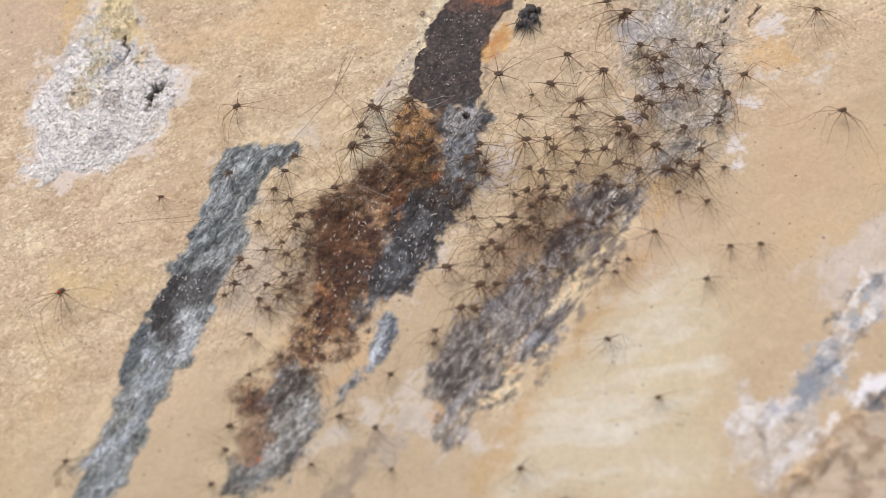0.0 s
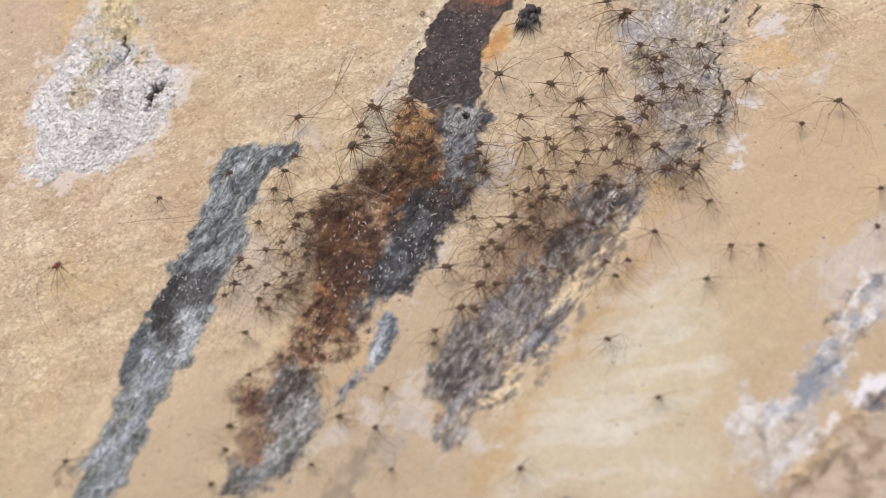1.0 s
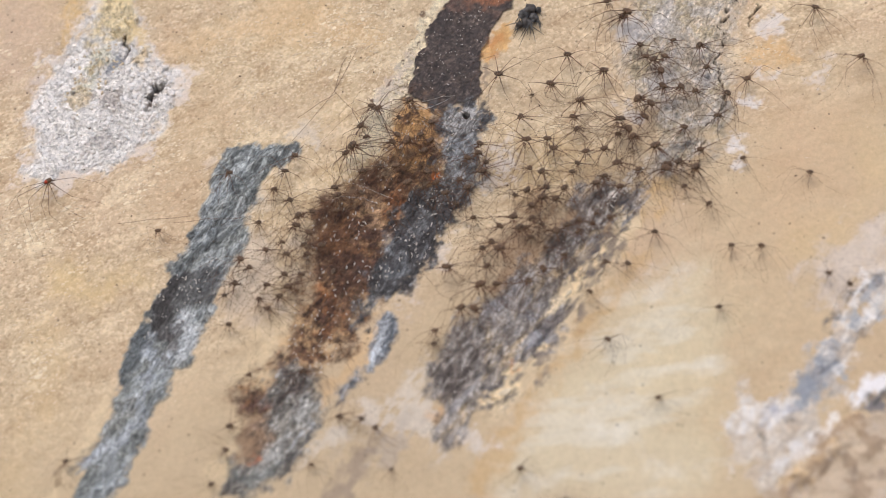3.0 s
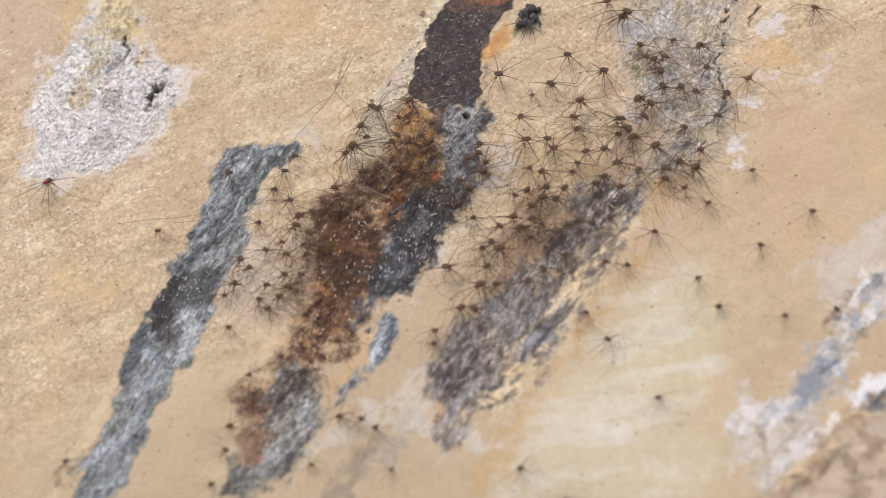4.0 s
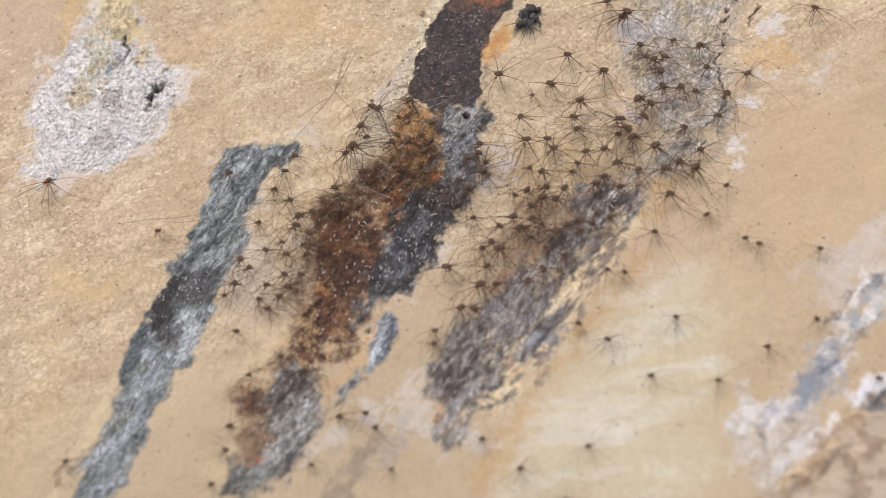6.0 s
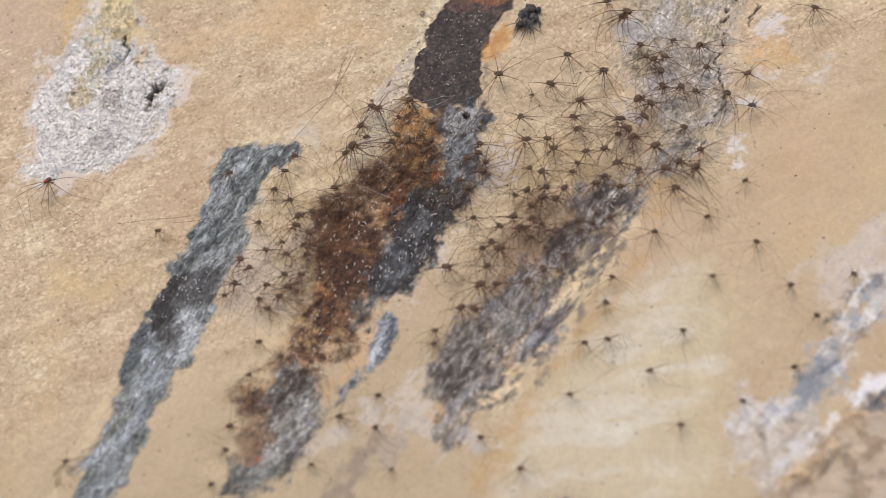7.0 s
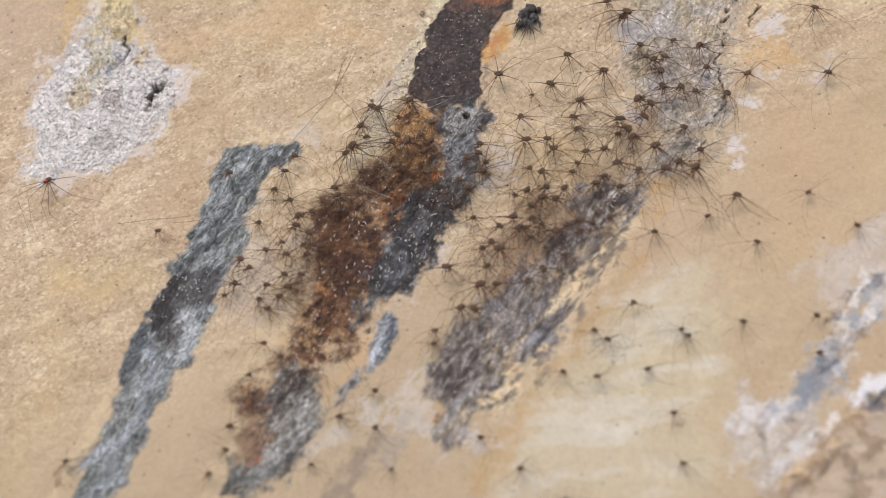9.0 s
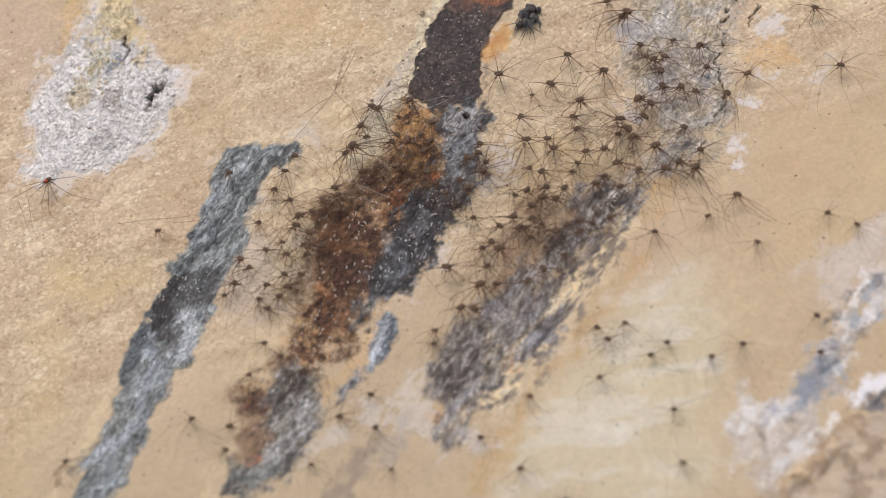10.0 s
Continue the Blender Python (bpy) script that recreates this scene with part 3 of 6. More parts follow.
    dab(srgb(96, 92, 88), [(-198.8, -135.6, 1.8), (-204.9, -145.3, 1.77), (-207.0, -154.1, 1.41)], 0.6, 3, 1.0, 8, 179)
    dab(srgb(158, 163, 166), [(-193.7, -150.3, 5.73), (-186.2, -161.6, 5.8), (-193.5, -172.4, 7.11)], 0.6 * m["left"], 5, 1.0, 10, 180)
    # dark wet seep, rust at its head, an ochre flank
    lay(SOOT, m["seep"])
    lay(srgb(96, 82, 73), m["seep"] * step(0.05, 0.6, speck + 0.5 * n3) * 0.6)
    lay(srgb(46, 38, 38), m["seep"] * step(0.1, 0.7, -n3 - 0.4 * speck) * 0.6)
    lay(srgb(118, 104, 96), m["seep"] * step(0.35, 0.7, fbm(x, y, 1.8, 2, 214)) * 0.6)
    lay(srgb(40, 33, 33), m["seep"] * step(0.35, 0.7, fbm(x, y, 2.2, 2, 215)) * 0.6)
    dab(srgb(154, 98, 66), [(7.85, 195.9, 3.37), (20.1, 194.7, 4.12), (31.5, 193.7, 3.65)], 0.85, 3.5, 1.2, 9, 90)
    dab(srgb(112, 82, 68), [(-6.4, 192.2, 4.21), (8.99, 188.6, 3.71), (24.3, 185.5, 3.67)], 0.5, 4, 1.2, 9, 181)
    area(srgb(204, 158, 102), FLANK, 0.9, 1.8, 0.9, 7, 91)
    dab(srgb(194, 130, 76), [(19.5, 147.7, 2.13), (25.2, 165.7, 2.08)], 0.5, 2.5, 1.2, 7, 182)
    lay(srgb(228, 190, 132), patch(x, y, FLANK, 2, 0.9, 7, 91) * step(0.1, 0.5, fleck + 0.4 * n3) * 0.6)
    dab(srgb(132, 116, 104), [(17.7, 140.1, 2.53), (17.7, 126.1, 2.46)], 0.7, 2.5, 1.2, 8, 183)
    # rust-brown mat
    lay(RUST, m["brown"] * 0.92)
    lay(UMBER, m["brown"] * step(-0.15, 0.5, fbm(x, y, 12, 5, 79, 0.7) + 0.45 * blotch))
    lay(srgb(186, 150, 110), m["brown"] * step(0.2, 0.55, fbm(x, y, 9, 4, 95, 0.65)) * 0.65)
    lay(srgb(154, 106, 68), m["brown"] * step(0.3, 0.65, fleck + 0.4 * n3) * 0.5)
    lay(srgb(52, 38, 32), m["brown"] * step(0.25, 0.6, -fleck + 0.3 * n3) * 0.6)
    amber = [(-32.6, 112.5), (-19.6, 108.7), (-9.42, 99.7), (-4.59, 81.3), (-5.3, 51.0), (-15.5, 45.5), (-26.1, 52.1), (-34.8, 63.5), (-39.4, 87.1)]
    area(srgb(212, 166, 112), amber, 0.95 * step(-0.7, 0.3, n3 + blotch), 4, 1.1, 10, 92)
    area(srgb(126, 86, 56), amber, 0.4 * step(0.1, 0.5, blotch + 0.4 * g1), 4, 1.1, 10, 184)
    area(srgb(86, 56, 44), [(-52.8, 60.2), (-44.6, 57.7), (-45.0, 43.5), (-53.2, 37.5), (-64.6, 36.3), (-62.1, 48.5)], 0.6, 3, 1.1, 9, 134)
    area(srgb(84, 58, 47), [(-68.5, 30.5), (-45.8, 18.2), (-34.3, 9.8), (-35.9, -14.9), (-48.3, -35.4), (-66.3, -31.4), (-78.8, -11.4), (-82.4, 9.51)], 0.85 * step(-0.8, 0.2, blotch + n3), 8, 1.2, 12, 185)
    dab(srgb(184, 150, 118), [(-54.8, 39.2, 3.13), (-45.4, 30.1, 5.08), (-40.6, 25.0, 3.15)], 0.7, 4, 1.2, 9, 186)
    dab(srgb(158, 112, 74), [(-67.5, 20.2, 3.92), (-69.3, 1.14, 3.8), (-47.9, 1.35, 3.36)], 0.5, 5, 1.3, 9, 187)
    dab(srgb(146, 92, 54), [(-31.6, 38.7, 3.12), (-34.4, 28.4, 3.13)], 0.7, 3, 1.2, 8, 188)
    dab(srgb(212, 118, 54), [(-9.31, 51.1, 1.95), (-7.01, 55.2, 1.55)], 0.95, 1.5, 0.8, 5, 93)
    dab(srgb(202, 134, 78), [(-75.2, -26.7, 3.44), (-72.3, -34.8, 4.9)], 0.35, 4, 1.0, 8, 94)
    lay(srgb(214, 176, 130), patch(x, y, [(-90.1, -40.0), (-59.6, -63.7), (-71.0, -87.8), (-89.9, -103.5), (-107.4, -100.4), (-92.8, -76.7)], 8, 1.2, 14, 189) * step(-0.1, 0.4, fbm(x, y, 7, 4, 190, 0.7)) * 0.6)
    lay(srgb(56, 40, 33), m["brown"] * (1 - 0.8 * patch(x, y, amber, 6, 1.0, 10, 92)) * step(0.35, 0.7, blotch) * 0.6)
    lay(srgb(128, 106, 82), patch(x, y, [(-92.4, -80.7), (-67.9, -83.8), (-69.3, -103.3), (-78.5, -114.7), (-94.9, -120.7), (-108.6, -119.3), (-107.4, -100.4)], 9, 1.3, 12, 223) * step(-0.3, 0.5, blotch + n3) * 0.6)
    dab(srgb(112, 84, 76), [(-111.9, -114.2, 2.12), (-104.0, -112.4, 2.49), (-93.0, -106.7, 3.24)], 0.8, 3, 1.2, 8, 191)
    # grey and black middle streak
    lay(srgb(88, 86, 86), m["mid"])
    lay(srgb(154, 155, 155), m["mid"] * step(0.05, 0.6, -g1 + 0.5 * n3) * 0.65)
    fray(m["mid"], srgb(66, 64, 65), srgb(172, 174, 176), 0.6)
    k = patch(x, y, [(-17.5, 43.8), (-6.29, 49.4), (5.61, 43.5), (3.73, 26.8), (-0.0731, 9.59), (-4.94, -1.55), (-18.2, -11.9), (-31.2, -27.8), (-41.5, -31.5), (-36.3, -10.8), (-29.0, 5.62), (-27.0, 35.4)], 5, 1.2, 11, 96) * m["mid"]
    lay(srgb(58, 55, 57), k * (0.55 + 0.4 * step(-0.4, 0.2, g1 + 0.5 * blotch)))
    lay(srgb(58, 54, 54), m["mid"] * step(-0.05, 0.35, blotch + 0.4 * g1) * 0.85)
    area(srgb(152, 155, 158), [(-3.29, 83.9), (14.9, 85.5), (19.5, 64.8), (10.3, 48.7), (1.05, 47.6), (-3.58, 64.4)], 0.7 * step(-0.8, 0.2, g1 + n3), 4, 1.1, 10, 126)
    area(srgb(170, 167, 164), [(-4.5, 103.2), (12.2, 106.8), (17.0, 87.3), (0.354, 84.0), (-6.03, 92.6)], 0.75, 4, 1.0, 10, 192)
    dab(srgb(136, 140, 144), [(-34.2, 7.69, 2.72), (-32.0, -1.15, 3.11), (-25.4, -11.7, 3.06), (-47.8, -20.6, 2.31)], 0.4, 3, 1.2, 8, 193)
    dab(srgb(62, 62, 66), [(17.6, 114.2, 3.29), (19.8, 103.1, 3.24), (16.8, 90.8, 2.41)], 0.85, 2.5, 1.0, 8, 97)
    dab(srgb(52, 48, 48), [(-34.6, 60.2, 3.11), (-16.9, 56.2, 3.49), (-14.9, 48.0, 3.1)], 0.6, 4, 1.2, 8, 194)
    # lens, its tail and the foot streak
    lay(srgb(138, 141, 145), m["lens"])
    dab(srgb(208, 214, 220), [(-34.3, -65.6, 1.87), (-36.9, -75.9, 2.22), (-38.3, -82.9, 1.81)], 0.85, 2, 0.9, 6, 98)
    dab(srgb(72, 78, 84), [(-32.4, -46.4, 1.5), (-26.5, -50.7, 1.9), (-24.4, -58.0, 1.86), (-27.9, -66.6, 1.82), (-30.8, -74.3, 1.47)], 0.9, 2, 0.9, 6, 195)
    dab(srgb(74, 72, 74), [(-40.1, -85.9, 1.08), (-45.5, -88.1, 1.08), (-48.8, -97.9, 1.11), (-54.7, -107.4, 1.44)], 0.7, 2, 1.1, 7, 196)
    lay(srgb(142, 138, 131), m["foot"] * 0.92)
    lay(srgb(92, 88, 86), m["foot"] * step(0.05, 0.5, g1 + 0.5 * blotch) * 0.75)
    lay(srgb(184, 182, 178), m["foot"] * step(0.2, 0.7, -g1 + 0.5 * n3) * 0.6)
    fray(m["foot"], srgb(96, 92, 86), srgb(184, 182, 176), 0.4)
    dab(srgb(94, 80, 74), [(-85.1, -84.3, 6.5), (-82.5, -95.7, 7.3), (-87.7, -107.4, 4.35)], 0.75 * step(-0.5, 0.2, blotch + n3), 5, 1.1, 10, 100)
    area(srgb(146, 117, 92), [(-108.3, -122.3), (-96.3, -120.3), (-95.5, -140.8), (-103.7, -150.1), (-113.7, -150.0), (-113.8, -132.8)], 0.85, 4, 1.0, 9, 99)
    dab(srgb(178, 100, 62), [(-103.9, -148.6, 1.73), (-101.8, -144.0, 1.05)], 0.7, 2, 1, 6, 197)
    dab(srgb(78, 76, 76), [(-70.2, -122.1, 1.44), (-71.7, -134.1, 1.79), (-77.8, -146.7, 2.13), (-87.5, -156.4, 1.76)], 0.8, 2.5, 1.1, 8, 119)
    dab(srgb(112, 116, 113), [(-110.7, -159.7, 4.16), (-97.5, -157.9, 4.96), (-84.8, -151.1, 3.54)], 0.7, 4, 1.0, 9, 198)
    dab(srgb(205, 208, 212), [(-79.5, -137.1, 1.41), (-78.2, -129.7, 1.07), (-74.1, -124.4, 1.08)], 0.7, 2, 1.1, 7, 101)
    # right streak and the broken plates along it
    area(srgb(156, 124, 96), [(49.0, 51.7), (77.7, 46.6), (92.0, 41.9), (75.5, 8.2), (55.6, -16.3), (39.4, -40.5), (25.2, -32.9), (26.7, 0.792), (39.3, 26.8)], 0.6 * step(-0.4, 0.4, n3 + g1), 8, 1.1, 16, 115)
    plates = [(116.8, 37.4, 6.38), (107.5, 11.6, 8.41), (94.1, -8.67, 8.91), (81.0, -32.4, 8.75), (69.3, -59.7, 9.44), (55.0, -83.2, 10.1), (39.4, -106.7, 8.46)]
    dab(srgb(214, 193, 160), plates, 0.7, 5, 1.1, 13, 102)
    lay(srgb(146, 138, 132), m["right"] * step(-1.0, -0.1, grained(x, y, 9, 3.0, 58, 5, 117) + 0.4 * g1) * 0.95)
    k = stroke(x, y, [(99.2, 39.4, 7.68), (89.0, 24.6, 9.13), (75.7, 4.08, 9.91), (59.0, -16.3, 8.27), (44.7, -42.4, 9.74), (33.1, -64.2, 10.2), (22.9, -83.5, 10.0), (12.2, -102.4, 7.84)], 7, 1.1, 14, 103)
    lay(srgb(84, 74, 70), k * step(-0.3, 0.45, g1 + 0.5 * blotch) * 0.8)
    fray(m["right"] * 0.8 + k * 0.2, srgb(84, 76, 72), srgb(186, 180, 174), 0.5)
    lay(srgb(178, 174, 174), m["right"] * step(0.2, 0.65, -g1 + 0.4 * g2) * 0.65)
    dab(srgb(150, 152, 160), [(60.1, -42.1, 5.93), (64.0, -55.8, 6.57), (51.1, -71.6, 5.06)], 0.6 * step(-0.6, 0.2, n3 + g2), 5, 1.1, 10, 199)
    k = stroke(x, y, plates, 4, 1, 12, 104)
    lay(srgb(118, 108, 102), k * step(0.0, 0.2, grained(x, y, 6, 3, 54, 4, 105)) * 0.75)
    lay(srgb(222, 202, 168), k * step(0.2, 0.45, -grained(x, y, 8, 3, 52, 4, 105)) * 0.8)
    for rows in ([(49.7, -83.9, 4.31), (45.2, -88.5, 2.16)], [(39.1, -102.2, 3.56), (47.3, -98.3, 3.17)], [(31.9, -105.3, 1.77), (36.7, -107.5, 2.11), (42.7, -105.9, 1.76)], [(56.5, -79.3, 2.9)], [(65.2, -68.3, 2.54)], [(78.9, -32.4, 2.2), (86.7, -16.7, 2.2)], [(93.4, -9.47, 1.85), (101.8, 3.34, 1.88)]):
        dab(srgb(236, 212, 172), rows, 0.9, 1.6, 0.9, 7, 200)
    for rows in ([(80.7, -24.5, 0.736), (88.0, -11.1, 0.893), (97.3, 3.46, 0.755)], [(85.7, -29.1, 0.728), (93.6, -15.0, 0.805), (101.6, -3.08, 0.59)], [(113.3, 37.5, 1.19), (106.5, 24.6, 1.17), (97.8, 10.1, 0.955)], [(116.9, 27.7, 0.774), (110.2, 14.9, 0.845)], [(36.2, -109.8, 1.05), (46.0, -105.1, 1.41), (49.7, -98.3, 1.06)], [(47.1, -93.1, 1.07), (54.5, -87.0, 1.42)], [(72.2, -47.9, 1.09), (64.3, -63.7, 1.09), (56.6, -73.1, 1.09)], [(30.9, -98.6, 1.06), (40.0, -93.0, 1.08)]):
        dab(srgb(88, 84, 86), jagged(rows, 2, 6), 0.8, 1.4, 0.8, 7, 143)
    dab(srgb(216, 208, 198), jagged([(123.5, 59.0, 1.17), (113.1, 47.0, 1.37), (102.8, 32.3, 1.16), (92.7, 16.2, 1.13), (86.0, 6.36, 0.913)], 2, 5), 0.85, 1.4, 1.0, 7, 124)
    dab(srgb(220, 164, 118), [(46.5, -82.3, 2.19)], 0.7, 2, 1, 6, 201)
    dab(srgb(214, 206, 200), [(26.0, -121.4, 1.73), (17.7, -127.8, 1.74), (31.5, -135.4, 2.8), (37.9, -131.6, 2.09)], 0.6, 3, 1.1, 8, 202)
    # white crust and the ridge in the lower corner
    lay(srgb(214, 203, 194), m["veil"] * 0.65)
    lay(srgb(186, 170, 158), m["veil"] * step(0.1, 0.6, blotch + 0.4 * n3) * 0.5)
    lay(srgb(221, 212, 201), m["edge"] * 0.66)
    lay(srgb(238, 234, 230), m["edge"] * step(0.1, 0.6, grained(x, y, 8, 4.5, 52, 5, 106)) * 0.6)
    lay(srgb(196, 174, 148), m["edge"] * step(0.1, 0.6, fbm(x, y, 11, 4, 203)) * 0.6)
    fray(m["edge"] * 0.8, srgb(176, 168, 162), srgb(244, 242, 240), 0.25)
    core = [(272.2, -20.8, 3.2), (263.9, -29.9, 4.48), (256.0, -44.9, 5.67), (244.3, -60.2, 4.54), (234.0, -72.7, 5.55), (226.5, -86.6, 6.95), (218.3, -100.0, 6.18), (214.1, -110.3, 2.77)]
    dab(srgb(168, 172, 178), core, 0.9 * step(-1.0, -0.1, g1 + n3), 5, 1.1, 11, 22)
    dab(srgb(132, 138, 148), [(234.0, -74.2, 3.45), (227.2, -85.1, 4.86), (220.3, -98.5, 4.81)], 0.7, 5, 1.1, 10, 204)
    dab(srgb(178, 180, 192), [(205.0, -112.0, 4.56), (199.7, -119.1, 3.12)], 0.7, 6, 1.1, 10, 205)
    for rows in ([(232.6, -77.8, 1.72), (230.4, -83.6, 1.72)], [(250.9, -58.7, 1.74), (247.4, -62.4, 1.04)], [(237.5, -48.8, 1.76), (235.3, -54.8, 1.41)], [(211.4, -115.7, 1.73)], [(195.7, -126.6, 1.73)], [(261.3, -28.4, 1.05), (264.2, -23.1, 1.06)], [(245.2, -36.0, 1.42), (251.9, -32.8, 1.44)]):
        dab(srgb(92, 92, 96), rows, 0.7, 3, 1.0, 8, 206)
    for rows in ([(243.7, -74.2, 3.07), (240.1, -84.9, 2.38)], [(258.9, -24.5, 2.46), (251.8, -36.7, 2.13)], [(232.6, -116.9, 2.7), (216.1, -132.6, 4.07), (202.9, -146.2, 3.29)], [(260.0, -44.8, 2.13)], [(187.6, -108.4, 3.15), (180.9, -123.7, 3.06)]):
        dab(srgb(240, 237, 235), rows, 0.7, 4, 1.2, 10, 128)
    lay(srgb(194, 175, 153), m["corner"] * 0.85)
    lay(srgb(150, 126, 102), m["corner"] * step(0.0, 0.5, n3 + 0.5 * g1) * 0.6)
    lay(srgb(205, 190, 176), m["corner"] * step(0.1, 0.6, fbm(x, y, 14, 4, 207)) * 0.6)
    dab(srgb(160, 132, 102), [(193.6, -168.8, 2.62), (205.9, -156.4, 2.99), (222.2, -140.2, 3.04), (237.5, -123.8, 3.37), (251.9, -114.5, 2.71)], 0.75, 5, 1, 11, 118)
    dab(srgb(222, 192, 148), [(216.8, -151.0, 3.01), (214.1, -158.1, 2.67)], 0.7, 5, 1, 9, 208)
    dab(srgb(218, 190, 150), [(233.4, -131.8, 2.73), (230.5, -139.2, 2.02)], 0.6, 5, 1, 9, 209)
    dab(srgb(128, 108, 88), [(225.1, -150.0, 2.99), (234.9, -141.2, 2.7), (208.9, -161.9, 2.67)], 0.6, 5, 1, 9, 210)
    dab(srgb(120, 104, 92), [(242.5, -148.8, 2.36)], 0.7, 4, 1, 8, 211)
    dab(srgb(120, 104, 92), [(258.4, -151.7, 3.02)], 0.6, 4, 1, 8, 212)
    dab(srgb(240, 238, 240), [(252.7, -93.7, 3.35), (262.4, -91.0, 4.75), (246.6, -102.2, 2.06)], 0.9, 3, 0.9, 8, 107)
    dab(srgb(102, 104, 112), [(252.3, -105.0, 3.06), (261.9, -103.6, 5.34)], 0.85, 3, 0.9, 8, 108)
    dab(srgb(72, 70, 70), [(264.0, -99.4, 2), (255.7, -100.7, 1.35)], 0.8, 3, 1, 8, 213)
    # clefts and cracks darkened: their shade and some grime, put into the colour
    lay(srgb(60, 50, 42), np.maximum(m["cleft"], m["crack"]) * 0.85)
    cover = np.maximum.reduce([m[k] for k in ("white", "left", "seep", "brown", "mid", "foot", "right", "edge", "lens", "corner")])
    grit = np.maximum(grit, 0.04 + step(-0.1, 0.9, n2 + 0.5 * n3) * 0.35) * dry * (1 - cover)
    gloss = np.maximum.reduce([m["seep"], m["left"] * 0.5, m["mid"] * 0.5, m["brown"] * 0.3])
    streaky = np.maximum.reduce([m["left"], m["mid"], m["lens"], m["foot"], m["right"] * 0.8, m["grey"] * 0.5, m["white"] * 0.15, m["brown"] * 0.7, m["seep"] * 0.6])
    lumpy = np.maximum.reduce([m["white"] * 0.6, stroke(x, y, rim, 4, 1, 10, 65) * 0.6, m["edge"] * 0.25, m["grey"] * 0.6, m["brown"] * 0.6, m["mid"] * 0.5, m["left"] * 0.35, m["right"] * 0.4, m["foot"] * 0.5, m["seep"] * 0.35, dry * 0.06])
    return np.clip(col, 0.01, 0.9), grit, gloss, streaky, lumpy


# ---------------------------------------------------------------- materials
class Nodes:
    """Short hand for a node tree."""

    def __init__(self, name):
        self.mat = bpy.data.materials.new(name)
        self.mat.use_nodes = True
        self.tree = self.mat.node_tree
        self.bsdf = self.tree.nodes["Principled BSDF"]

    def add(self, kind, **inputs):
        node = self.tree.nodes.new(kind)
        for key, value in inputs.items():
            self.plug(node, key.replace("_", " "), value)
        return node

    def plug(self, node, key, value):
        if isinstance(value, bpy.types.NodeSocket):
            self.tree.links.new(value, node.inputs[key])
        else:
            node.inputs[key].default_value = value

    def ramp(self, value, a, b):
        node = self.add("ShaderNodeMapRange", Value=value, From_Min=a, From_Max=b)
        return node.outputs["Result"]

    def mix(self, factor, a, b, blend="MIX"):
        node = self.tree.nodes.new("ShaderNodeMix")
        node.data_type, node.blend_type = "RGBA", blend
        for i, v in ((0, factor), (6, a), (7, b)):
            if isinstance(v, bpy.types.NodeSocket):
                self.tree.links.new(v, node.inputs[i])
            else:
                node.inputs[i].default_value = v
        return node.outputs[2]

    def math(self, op, a, b=0.0):
        node = self.tree.nodes.new("ShaderNodeMath")
        node.operation = op
        for i, v in ((0, a), (1, b)):
            if isinstance(v, bpy.types.NodeSocket):
                self.tree.links.new(v, node.inputs[i])
            else:
                node.inputs[i].default_value = v
        return node.outputs[0]


